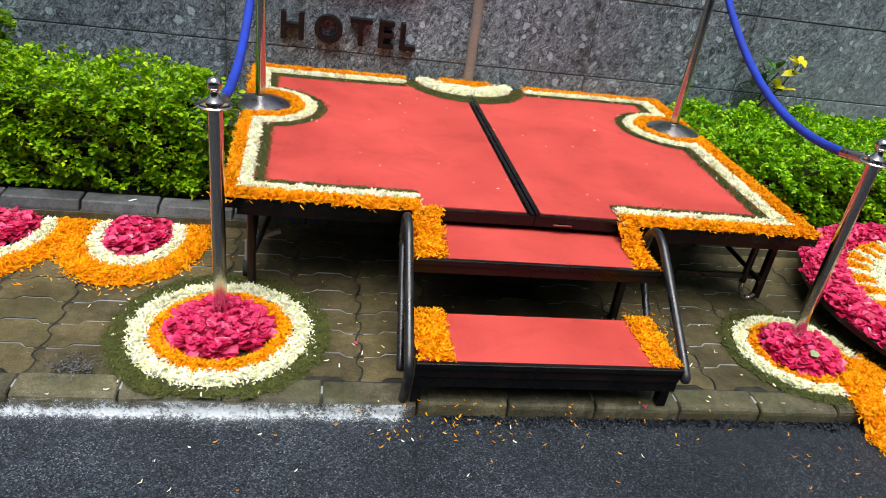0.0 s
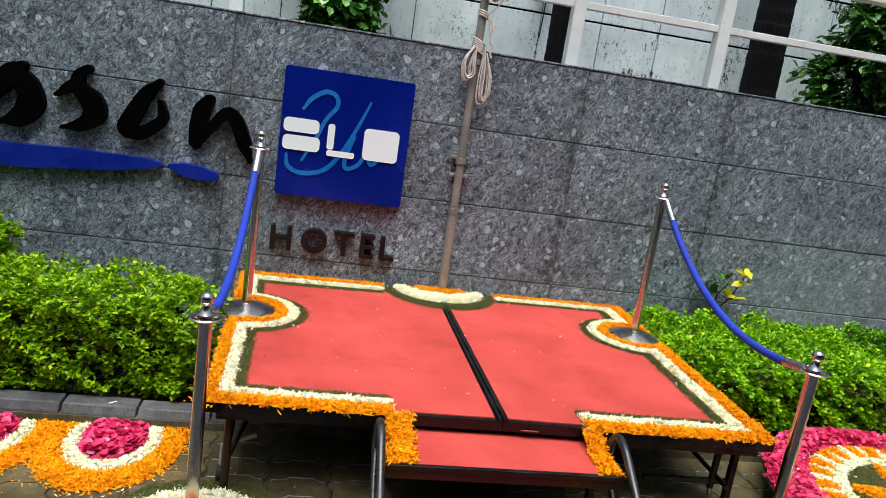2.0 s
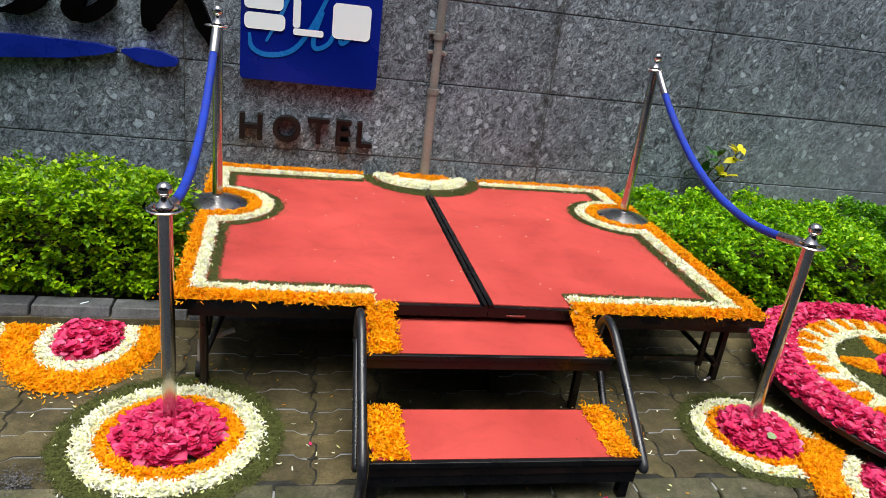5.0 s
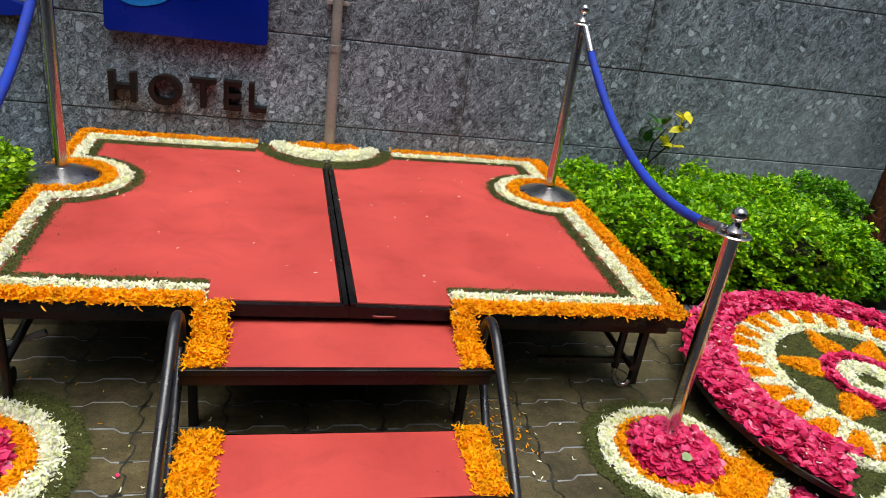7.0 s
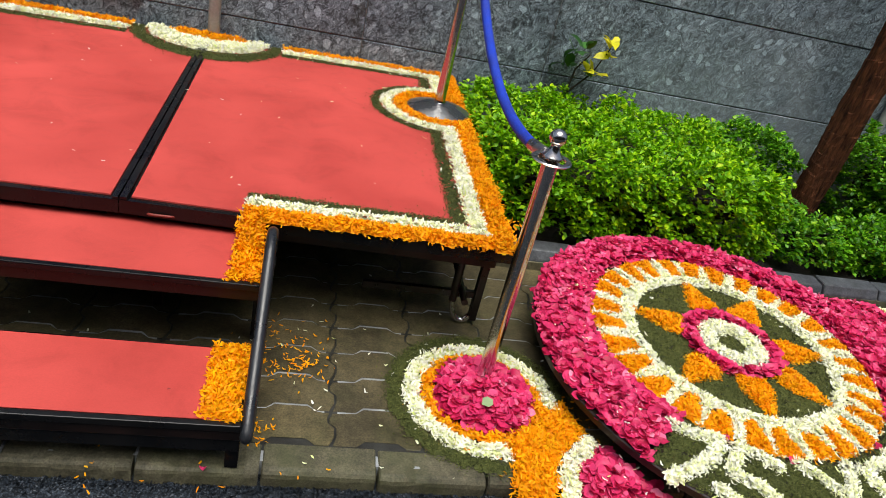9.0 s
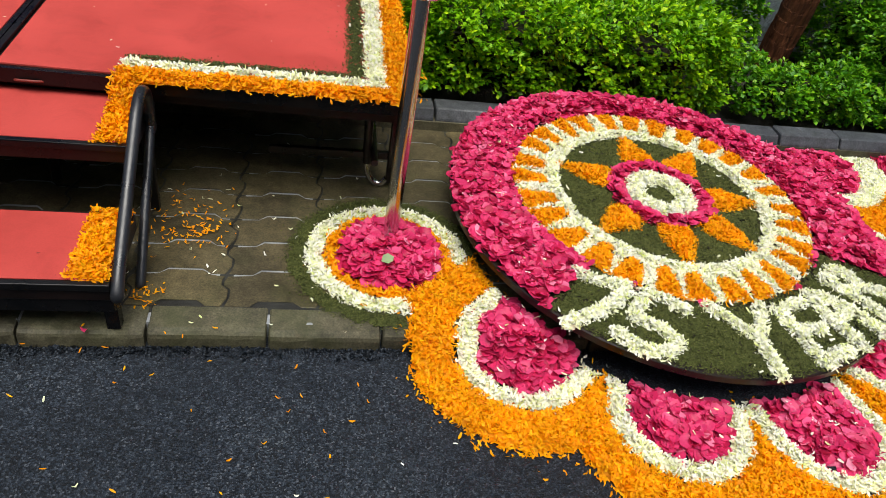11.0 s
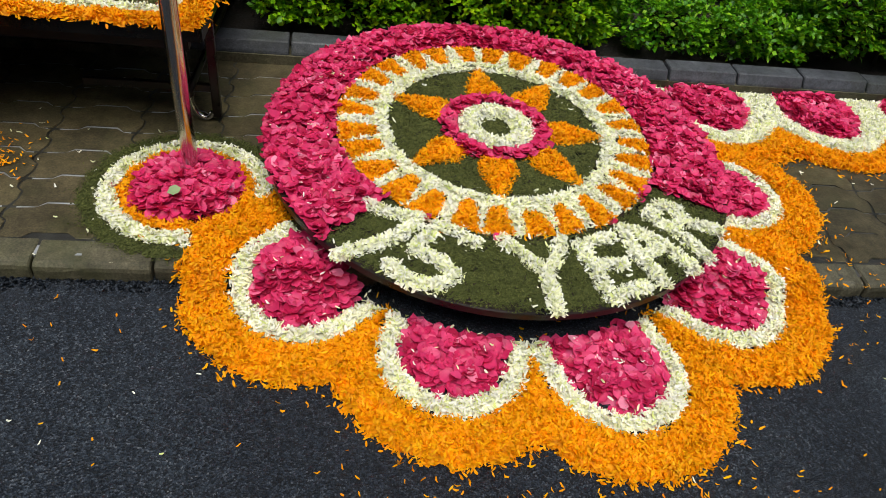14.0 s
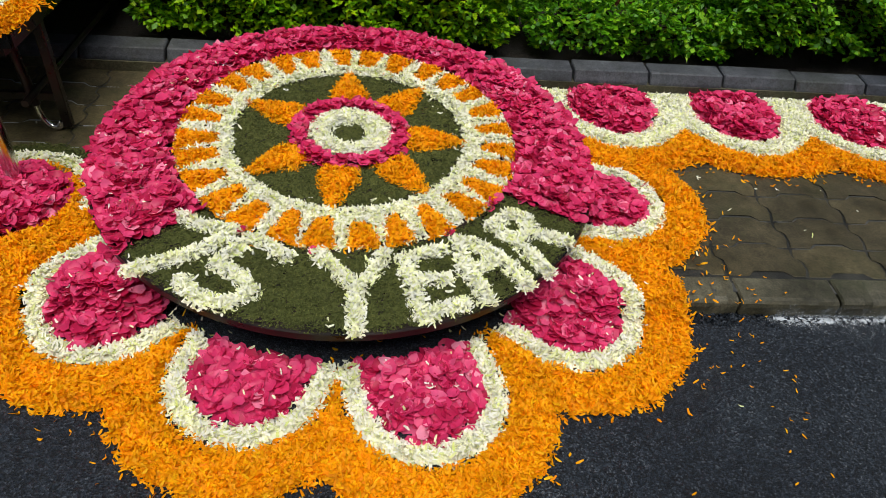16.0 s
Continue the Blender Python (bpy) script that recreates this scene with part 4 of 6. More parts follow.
MARK_Y = 4.635
marks = thing("wall_emblem", "black raised brush strokes over a blue stroke on the wall", "sign", (-1.2, WALL_Y, 1.1))
for spine, widths in (
        ([(-1.93, 1.26), (-1.76, 1.41), (-1.62, 1.56), (-1.56, 1.62)], [0.02, 0.10, 0.12, 0.05]),
        ([(-1.60, 1.61), (-1.53, 1.50), (-1.51, 1.40), (-1.57, 1.31), (-1.68, 1.27)], [0.05, 0.13, 0.15, 0.12, 0.03]),
        ([(-1.19, 1.655), (-1.25, 1.60), (-1.235, 1.53), (-1.165, 1.46), (-1.145, 1.39), (-1.21, 1.315), (-1.325, 1.285)], [0.045, 0.055, 0.085, 0.13, 0.13, 0.085, 0.025]),
        ([(-1.235, 1.585), (-1.30, 1.525), (-1.365, 1.475)], [0.05, 0.06, 0.025]),
        ([(-0.775, 1.635), (-0.85, 1.55), (-0.91, 1.44), (-0.955, 1.34), (-0.945, 1.30)], [0.04, 0.085, 0.10, 0.11, 0.07]),
        ([(-0.96, 1.31), (-0.88, 1.305), (-0.80, 1.355), (-0.745, 1.42), (-0.765, 1.51)], [0.07, 0.085, 0.075, 0.06, 0.035]),
        ([(-0.475, 1.570), (-0.515, 1.50), (-0.530, 1.40), (-0.540, 1.30), (-0.535, 1.275)], [0.065, 0.10, 0.105, 0.085, 0.05]),
        ([(-0.51, 1.31), (-0.44, 1.42), (-0.36, 1.505), (-0.30, 1.455), (-0.245, 1.33), (-0.20, 1.215)], [0.04, 0.06, 0.07, 0.085, 0.09, 0.03])):
    part("black_stroke", brush(bmesh.new(), spine, widths, MARK_Y + random.uniform(-0.003, 0.003), WALL_Y - 0.001), BLACK_METAL, marks)
part("blue_stroke", brush(bmesh.new(), [(-3.0, 1.12), (-2.2, 1.09), (-1.6, 1.077), (-1.3, 1.095), (-1.05, 1.105), (-0.86, 1.118), (-0.75, 1.124)], [0.06, 0.12, 0.142, 0.128, 0.105, 0.070, 0.03], MARK_Y + 0.004, WALL_Y - 0.001), STROKE_BLUE, marks, "long blue brush stroke")
part("blue_stroke", brush(bmesh.new(), [(-0.685, 1.125), (-0.60, 1.112), (-0.50, 1.098), (-0.415, 1.090)], [0.03, 0.080, 0.088, 0.055], MARK_Y + 0.004, WALL_Y - 0.001), STROKE_BLUE, marks, "short blue brush stroke")


def letter(text, x, z, height, y0, y1, parent):
    cu = bpy.data.curves.new("letter", "FONT")
    cu.body, cu.size, cu.align_x = text, height / 0.73, "CENTER"
    cu.extrude, cu.offset, cu.resolution_u = (y1 - y0) / 2, height * 0.02, 4
    tmp = bpy.data.objects.new("tmp", cu)
    scene.collection.objects.link(tmp)
    me = bpy.data.meshes.new_from_object(tmp.evaluated_get(bpy.context.evaluated_depsgraph_get()))
    bpy.data.objects.remove(tmp)
    me.transform(Matrix.Translation((x, (y0 + y1) / 2, z)) @ pose(0, 0, 0, 90, 0, 0))
    me.materials.clear()
    finish(me, RUST_LETTER)
    ob = new("letter", me)
    ob.parent = parent
    ob.matrix_parent_inverse = world_of(parent).inverted()
    return ob


hotel = thing("raised_lettering", "dark rusted metal letters on the stone wall", "lettering", (0.38, WALL_Y, 0.66))
for ch, x in zip("HOTEL", (0.040, 0.258, 0.456, 0.610, 0.745)):
    letter(ch, x, 0.664, 0.166, 4.635, WALL_Y + 0.002, hotel)

# ---- flag pole ----
pole = thing("flag_pole", "dull steel flag pole fixed to the stone wall", "pole", (1.165, 4.645, 0.12))
part("lower_tube", tube(bmesh.new(), [(1.165, 4.645, 0.045), (1.165, 4.645, 1.06)], 0.032, 18), POLE_STEEL, pole, smooth=True)
part("upper_tube", tube(bmesh.new(), [(1.165, 4.645, 1.06), (1.165, 4.645, 4.2)], 0.027, 18), POLE_STEEL, pole, smooth=True)
for z in (1.06, 1.40, 2.05):
    part("collar", lathe(bmesh.new(), [(0.030, -0.02), (0.036, -0.018), (0.036, 0.018), (0.030, 0.02)], (1.165, 4.645, z)), POLE_STEEL, pole, smooth=True)
for z in (1.30, 1.42):
    part("bracket", boxed(1.105, 1.225, 4.655, WALL_Y + 0.001, z - 0.012, z + 0.012, bevel=0.004), POLE_STEEL, pole)
    for dx in (-0.052, 0.052):
        part("bolt", tube(bmesh.new(), [(1.165 + dx, 4.643, z), (1.165 + dx, 4.66, z)], 0.010, 6), POLE_STEEL, pole)
cord = thing("cord_bundle", "pale cord looped and tied on the flag pole", "cord", (1.165, 4.585, 2.2))
for k in range(9):
    west = k < 4
    y = 4.600 - 0.006 * (k % 4)
    x0, z0 = (1.135, 2.145) if west else (1.205, 2.12)
    low = random.uniform(1.915, 1.955) if west else random.uniform(1.77, 1.86)
    mid, half = (1.100 + 0.008 * k, random.uniform(0.022, 0.034)) if west else (1.222 + 0.006 * (k - 4), random.uniform(0.018, 0.034))
    span = z0 - low
    loop = curve_points([(x0, y, z0), (mid - half, y - 0.004, z0 - span * 0.45), (mid - half * 0.9, y, low + 0.03), (mid, y + 0.003, low), (mid + half * 0.9, y, low + 0.03), (mid + half * 0.7, y - 0.003, z0 - span * 0.5), (x0 + 0.012, y, z0 - 0.01)], 6)
    part("loop", tube(bmesh.new(), loop, 0.0055, 7), CORD, cord, smooth=True)
for k in range(6):
    part("wrap", tube(bmesh.new(), [(1.168 + 0.040 * math.cos(t * 0.7), 4.645 + 0.040 * math.sin(t * 0.7), 2.115 + 0.013 * k - 0.020 * math.cos(t * 0.7)) for t in range(10)], 0.006, 7), CORD, cord, smooth=True)
for k in range(3):
    part("wrap", tube(bmesh.new(), [(1.170 + 0.036 * math.cos(t * 0.7), 4.645 + 0.036 * math.sin(t * 0.7), 2.335 + 0.014 * k - 0.012 * math.cos(t * 0.7)) for t in range(10)], 0.0055, 7), CORD, cord, smooth=True)
for end, sway in ((2.085, 0.012), (2.10, -0.010), (2.16, 0.020)):
    part("tail", tube(bmesh.new(), curve_points([(1.195, 4.605, 2.345), (1.222 + sway, 4.598, 2.27), (1.226, 4.602, 2.19 if end < 2.15 else 2.20), (1.245 + sway * 0.5, 4.600, end)], 6), 0.0055, 7), CORD, cord, smooth=True)
part("tail", tube(bmesh.new(), curve_points([(1.222, 4.595, 2.437), (1.270, 4.59, 2.45), (1.235, 4.60, 2.39), (1.190, 4.604, 2.345)], 6), 0.0050, 7), CORD, cord, smooth=True)
part("halyard", tube(bmesh.new(), curve_points([(1.256, 4.60, 2.74), (1.254, 4.60, 2.90), (1.248, 4.60, 3.4), (1.225, 4.605, 4.2)], 6), 0.0028, 6), CORD, cord, smooth=True)
flag = thing("furled_flag", "furled orange and green flag tied into a pouch beside the pole", "flag", (1.25, 4.605, 2.5))


def pouch(rings, depth, folds):
    """Gathered cloth: rings of centre, level and half width, with soft folds that run into the tie."""
    bm = bmesh.new()
    n, rows = 26, []
    for cx, z, r in curve_points(rings, 4):
        row = []
        for k in range(n):
            a = 2 * math.pi * k / n
            w = r * (1 + folds * math.sin(5 * a + 4 * z) + 0.6 * folds * math.sin(9 * a - 11 * z))
            row.append(bm.verts.new((cx + w * math.cos(a), 4.600 + depth * w * math.sin(a), z + 0.006 * math.sin(3 * a))))
        rows.append(row)
    for p, q in zip(rows, rows[1:]):
        for k in range(n):
            bm.faces.new((p[k], p[(k + 1) % n], q[(k + 1) % n], q[k]))
    bm.faces.new(rows[0])
    bm.faces.new(rows[-1][::-1])
    bmesh.ops.recalc_face_normals(bm, faces=bm.faces)
    return bm


part("orange_fold", pouch([(1.252, 2.672, 0.010), (1.238, 2.642, 0.034), (1.205, 2.598, 0.064), (1.192, 2.560, 0.068), (1.203, 2.500, 0.055), (1.216, 2.455, 0.036), (1.222, 2.435, 0.012)], 0.72, 0.07), SAFFRON, flag, smooth=True)
part("green_fold", pouch([(1.266, 2.668, 0.010), (1.290, 2.635, 0.030), (1.302, 2.590, 0.042), (1.314, 2.550, 0.044), (1.326, 2.524, 0.030), (1.332, 2.512, 0.008)], 0.7, 0.10), FLAG_GREEN, flag, smooth=True)
part("orange_fold", pouch([(1.262, 2.640, 0.010), (1.272, 2.600, 0.034), (1.280, 2.560, 0.040), (1.284, 2.520, 0.030), (1.285, 2.505, 0.008)], 1.05, 0.10), SAFFRON, flag, smooth=True)
for path in ([(1.252, 4.58, 2.66), (1.195, 4.545, 2.632), (1.150, 4.56, 2.60), (1.205, 4.538, 2.612), (1.262, 4.545, 2.63), (1.278, 4.55, 2.56), (1.268, 4.55, 2.49), (1.235, 4.575, 2.438)],
             [(1.262, 4.55, 2.62), (1.330, 4.55, 2.622), (1.376, 4.56, 2.595), (1.360, 4.56, 2.565), (1.300, 4.55, 2.580), (1.235, 4.54, 2.600)],
             [(1.170, 4.55, 2.625), (1.215, 4.54, 2.645), (1.262, 4.555, 2.615), (1.290, 4.55, 2.60), (1.345, 4.555, 2.612)],
             [(1.256, 4.585, 2.675), (1.236, 4.59, 2.71), (1.262, 4.585, 2.745), (1.276, 4.59, 2.70), (1.245, 4.58, 2.69), (1.248, 4.59, 2.75)]):
    part("tie", tube(bmesh.new(), curve_points(path, 6), 0.0055, 7), CORD, flag, smooth=True)

# ---- stage of two folding panels ----
STAGE_Z = 0.475
FL, FR, BR, BL = (-0.082, 2.731), (2.454, 2.700), (2.51, 4.685), (-0.176, 4.655)
MF, MB = (1.165, 2.735), (1.142, 4.675)


def lerp(a, b, t):
    return (a[0] + (b[0] - a[0]) * t, a[1] + (b[1] - a[1]) * t)


def quad(a, b, c, d, inset):
    mx, my = (a[0] + b[0] + c[0] + d[0]) / 4, (a[1] + b[1] + c[1] + d[1]) / 4
    return [(x + inset * (1 if x < mx else -1), y + inset * (1 if y < my else -1)) for x, y in (a, b, c, d)]


def bar(a, b, z0, z1, w):
    """An upright flat bar between two plan points."""
    d = Vector((b[0] - a[0], b[1] - a[1]))
    nrm = Vector((-d.y, d.x)).normalized() * w / 2
    return prism(bmesh.new(), [(a[0] - nrm.x, a[1] - nrm.y), (b[0] - nrm.x, b[1] - nrm.y), (b[0] + nrm.x, b[1] + nrm.y), (a[0] + nrm.x, a[1] + nrm.y)], z0, z1)


def stage_panel(corners, label, strip_side):
    a, b, c, d = corners
    t = thing("stage_platform", label, "stage", ((a[0] + c[0]) / 2, (a[1] + c[1]) / 2, 0), "stage platforms")
    part("deck", prism(bmesh.new(), quad(a, b, c, d, 0.006), STAGE_Z - 0.03, STAGE_Z - 0.006), RUST_IRON, t, "dark deck board")
    inner = quad(a, b, c, d, 0.024)
    if strip_side == "east":
        inner[1] = (inner[1][0] - 0.004, inner[1][1]); inner[2] = (inner[2][0] - 0.004, inner[2][1])
    else:
        inner[0] = (inner[0][0] + 0.004, inner[0][1]); inner[3] = (inner[3][0] + 0.004, inner[3][1])
    part("covering", prism(bmesh.new(), inner, STAGE_Z - 0.008, STAGE_Z, 0.002), CARPET, t, "coral red covering")
    for p, q in ((a, b), (b, c), (c, d), (d, a)):
        part("edge_rail", bar(p, q, STAGE_Z - 0.048, STAGE_Z - 0.002, 0.014), BLACK_IRON, t)
    for p, q in ((quad(a, b, c, d, 0.045)[0], quad(a, b, c, d, 0.045)[1]), (quad(a, b, c, d, 0.045)[3], quad(a, b, c, d, 0.045)[2])):
        part("under_beam", bar(p, q, STAGE_Z - 0.092, STAGE_Z - 0.05, 0.035), RUST_IRON, t)
    ins = quad(a, b, c, d, 0.09)
    for i, (x, y) in enumerate(ins):
        if i == 1:
            continue
        ox = 0.07 if i in (0, 3) else -0.07
        part("leg", tube(bmesh.new(), [(x, y + (0.03 if i < 2 else -0.03), STAGE_Z - 0.09), (x, y + (0.03 if i < 2 else -0.03), 0.0)], 0.018, 12), RUST_IRON, t, smooth=True)
        part("leg_brace", tube(bmesh.new(), [(x + ox * 1.6, y + (0.28 if i < 2 else -0.28), STAGE_Z - 0.09), (x, y + (0.04 if i < 2 else -0.04), 0.14)], 0.013, 10), RUST_IRON, t, smooth=True)
    for i, j in ((0, 3), (1, 2)):
        part("stretcher", tube(bmesh.new(), [(ins[i][0], ins[i][1] + 0.03, 0.16), (ins[j][0], ins[j][1] - 0.03, 0.16)], 0.013, 10), RUST_IRON, t, smooth=True)
    part("stretcher", tube(bmesh.new(), [(ins[3][0], ins[3][1] - 0.03, 0.2), (ins[2][0], ins[2][1] - 0.03, 0.2)], 0.013, 10), RUST_IRON, t, smooth=True)
    return t


west = stage_panel((FL, (MF[0] - 0.002, MF[1]), (MB[0] - 0.002, MB[1]), BL), "black framed stage platform with coral red covering", "east")
east = stage_panel(((MF[0] + 0.002, MF[1]), FR, BR, (MB[0] + 0.002, MB[1])), "black framed stage platform with coral red covering", "west")
part("joint_ridge", bar((MF[0] - 0.012, MF[1] - 0.004), (MB[0] - 0.012, MB[1]), STAGE_Z - 0.006, STAGE_Z + 0.006, 0.016), BLACK_IRON, west)
part("joint_ridge", bar((MF[0] + 0.012, MF[1] - 0.004), (MB[0] + 0.012, MB[1]), STAGE_Z - 0.006, STAGE_Z + 0.008, 0.020), BLACK_IRON, east)
# folding legs with a bright hook by the open end
part("fold_leg", tube(bmesh.new(), [(2.335, 2.90, 0.42), (2.345, 2.925, 0.10)], 0.017, 12), RUST_IRON, east, smooth=True)
part("fold_leg", boxed(2.424, 2.456, 2.905, 2.937, 0.018, 0.42, bevel=0.004), RUST_IRON, east)
part("fold_bar", boxed(1.98, 2.43, 2.915, 2.935, 0.120, 0.150, bevel=0.003), RUST_IRON, east)
part("hook", tube(bmesh.new(), curve_points([(2.345, 2.925, 0.125), (2.350, 2.922, 0.06), (2.375, 2.918, 0.018), (2.405, 2.916, 0.013), (2.425, 2.916, 0.035)], 6), 0.012, 10), CHROME, east, "bright steel hook", smooth=True)
part("handle", tube(bmesh.new(), curve_points([(1.25, 2.728, 0.436), (1.265, 2.718, 0.440), (1.315, 2.718, 0.440), (1.33, 2.728, 0.436)], 5), 0.0045, 8), RED_PAINT, east, "small red-brown lift handle", smooth=True)
part("caster", tube(bmesh.new(), [(-0.035, 2.93, 0.04), (0.0, 2.93, 0.04)], 0.04, 18), RUBBER, west, "black rubber caster")
part("caster_fork", tube(bmesh.new(), [(-0.02, 2.93, 0.05), (-0.02, 2.93, 0.17), (0.12, 2.95, 0.22)], 0.012, 10), POLE_STEEL, west, smooth=True)

# ---- steps ----
STEP_X0, STEP_X1 = 0.642, 1.624
steps = thing("folding_steps", "black steel two-tread steps with coral red treads", "steps", (1.15, 2.4, 0))
for z, y0, y1 in ((0.198, 2.088, 2.405), (0.400, 2.452, 2.82)):
    tread = part("tread", boxed(STEP_X0, STEP_X1, y0, y1, z - 0.062, z - 0.004, bevel=0.004), RUST_IRON, steps)
    part("tread_covering", boxed(STEP_X0 + 0.012, STEP_X1 - 0.012, y0 + 0.014, y1 - 0.012, z - 0.004, z, bevel=0.0015), CARPET, tread, "coral red covering")
    part("nosing", boxed(STEP_X0, STEP_X1, y0 - 0.010, y0 + 0.010, z - 0.020, z + 0.001, bevel=0.003), BLACK_IRON, tread)
side_top = [(2.43, 0.425), (2.53, 0.488), (2.60, 0.497), (2.645, 0.45), (2.655, 0.34)]
for x, foot in ((STEP_X0 - 0.022, [(2.130, 0.0), (2.092, 0.11), (2.115, 0.20)]), (STEP_X1 + 0.016, [(2.088, 0.150), (2.108, 0.192)])):
    part("side_tube", tube(bmesh.new(), curve_points([(x, y, z) for y, z in foot + side_top], 6), 0.0175, 12), IRON_TUBE, steps, smooth=True)
    part("rear_tube", tube(bmesh.new(), curve_points([(x, 2.655, 0.36), (x, 2.60, 0.30), (x, 2.32, 0.03), (x, 2.30, 0.0)], 5), 0.015, 12), IRON_TUBE, steps, smooth=True)
for x in (STEP_X0 + 0.006, STEP_X1 - 0.012):
    part("rear_leg", boxed(x - 0.016, x + 0.016, 2.685, 2.715, 0.0, 0.347, bevel=0.003), BLACK_IRON, steps)
for x in (STEP_X0 + 0.02, STEP_X1 - 0.02):
    part("front_leg", prism(bmesh.new(), [(x - 0.018, 2.118), (x + 0.018, 2.118), (x + 0.018, 2.153), (x - 0.018, 2.153)], 0.0, 0.145), BLACK_IRON, steps)
part("front_apron", boxed(STEP_X0, STEP_X1, 2.096, 2.106, 0.088, 0.142), BLACK_IRON, steps)

# ---- barrier posts and ropes ----
def stanchion(x, y, z, label, up=0.006, base=True):
    t = thing("barrier_post", label, "barrier post", (x, y, z), "barrier posts")
    tube_z0 = 0.03 if base else 0.0
    part("tube", lathe(bmesh.new(), [(0.0, tube_z0), (0.0255, tube_z0), (0.0255, 0.885 + up), (0.0, 0.885 + up)], (x, y, z)), CHROME, t, smooth=True)
    part("ring_plate", lathe(bmesh.new(), [(0.043, 0.886 + up), (0.058, 0.885 + up), (0.062, 0.889 + up), (0.058, 0.893 + up), (0.043, 0.892 + up), (0.043, 0.886 + up)], (x, y, z)), CHROME, t, smooth=True)
    for a in (0.4, 0.4 + math.pi / 2, 0.4 + math.pi, 0.4 + 1.5 * math.pi):
        part("spoke", tube(bmesh.new(), [(x + 0.024 * math.cos(a), y + 0.024 * math.sin(a), z + 0.889 + up), (x + 0.046 * math.cos(a), y + 0.046 * math.sin(a), z + 0.889 + up)], 0.004, 6), CHROME, t)
    part("cap", lathe(bmesh.new(), [(0.030, 0.893 + up), (0.030, 0.902 + up), (0.018, 0.918 + up), (0.014, 0.932 + up), (0.014, 0.938 + up)], (x, y, z)), CHROME, t, smooth=True)
    part("ball", lathe(bmesh.new(), [(0.0265 * math.sin(radians(a)), 0.958 + up - 0.0265 * math.cos(radians(a))) for a in range(0, 181, 15)], (x, y, z)), CHROME, t, smooth=True)
    if base:
        part("base", lathe(bmesh.new(), [(0.0, 0.0), (0.165, 0.0), (0.165, 0.010), (0.150, 0.018), (0.09, 0.036), (0.042, 0.050), (0.030, 0.052), (0.028, 0.060)], (x, y, z), 48), BRUSHED, t, "brushed steel dome base", smooth=True)
    return t


POSTS = {"pl": (-0.072, 2.540, 0.0), "pr": (2.412, 2.530, 0.0), "bl": (-0.066, 3.885, STAGE_Z), "br": (2.346, 4.050, STAGE_Z)}
for k, (x, y, z) in POSTS.items():
    stanchion(x, y, z, "polished steel barrier post on the stage edge" if k[0] == "b" else "polished steel barrier post standing in a flower circle", 0.026 if k[0] == "b" else 0.006)


def rope(a, b, sag):
    (x0, y0, z0), (x1, y1, z1) = POSTS[a], POSTS[b]
    z0, z1 = z0 + 0.92, z1 + 0.908
    p0, p1 = Vector((x0, y0, z0)), Vector((x1, y1, z1))
    d = (p1 - p0)
    d.z = 0
    d.normalize()
    t = thing("barrier_rope", "blue velvet barrier rope hung between steel posts", "rope", p0, "barrier ropes")
    pts = []
    s0, s1 = p0 + d * 0.055, p1 - d * 0.055
    for k in range(25):
        f = k / 24
        p = s0.lerp(s1, f)
        p.z -= sag * 4 * f * (1 - f) + 0.02
        pts.append(p)
    part("rope", tube(bmesh.new(), pts[2:-2], 0.019, 14), VELVET, t, smooth=True)
    for q in (pts[:3], pts[-1:-4:-1]):
        part("end_cap", tube(bmesh.new(), [q[0], q[1], q[2]], 0.0215, 14), BRUSHED, t, "steel end cap", smooth=True)
    for p, s in ((p0, pts[0]), (p1, pts[-1])):
        e = (s - p).normalized()
        part("hook", tube(bmesh.new(), curve_points([p + e * 0.03 + Vector((0, 0, -0.012)), p + e * 0.045 + Vector((0, 0, 0.012)), s + Vector((0, 0, 0.003)), s], 5), 0.006, 8), CHROME, t, smooth=True)
    return t


rope("bl", "pl", 0.20)
rope("br", "pr", 0.20)

# ---- flower work on the stage ----
level_stage = lambda x, y: np.full(np.shape(x), STAGE_Z + 0.001)


def edge_depth(x, y):
    """Border depth from the stage's edges and post bases, in shares of the bands' widths."""
    xl = FL[0] + (BL[0] - FL[0]) * (y - FL[1]) / (BL[1] - FL[1])
    xr = FR[0] + (BR[0] - FR[0]) * (y - FR[1]) / (BR[1] - FR[1])
    yb = BL[1] + (BR[1] - BL[1]) * (x - BL[0]) / (BR[0] - BL[0])
    yf = FL[1] + (FR[1] - FL[1]) * (x - FL[0]) / (FR[0] - FL[0])
    front = (y - yf + 0.012) * 1.10
    open_front = np.clip((0.425 - np.abs(x - 1.112)) / 0.03, 0, 1) * 1.0
    front = front + open_front * 2
    back = (yb - y) * np.interp(x, [0.3, 2.0], [1.02, 1.45])
    half_open = np.clip((0.39 - np.abs(x - 1.145)) / 0.04, 0, 1)
    back = back + half_open * 2
    d = np.minimum(np.minimum((x - xl + 0.026) * 1.18, (xr - x + 0.004) * 0.94), np.minimum(front, back))
    for k in ("bl", "br"):
        d = np.minimum(d, (np.hypot(x - POSTS[k][0], y - POSTS[k][1]) - 0.165) * 1.15)
    return d


def clear_of_bases(x, y):
    d = np.full(np.shape(x), 9.0)
    for k in ("bl", "br"):
        d = np.minimum(d, np.hypot(x - POSTS[k][0], y - POSTS[k][1]) - 0.158)
    return d


def band(lo, hi):
    return lambda x, y: np.minimum(np.minimum(edge_depth(x, y) - lo, hi - edge_depth(x, y)), clear_of_bases(x, y))


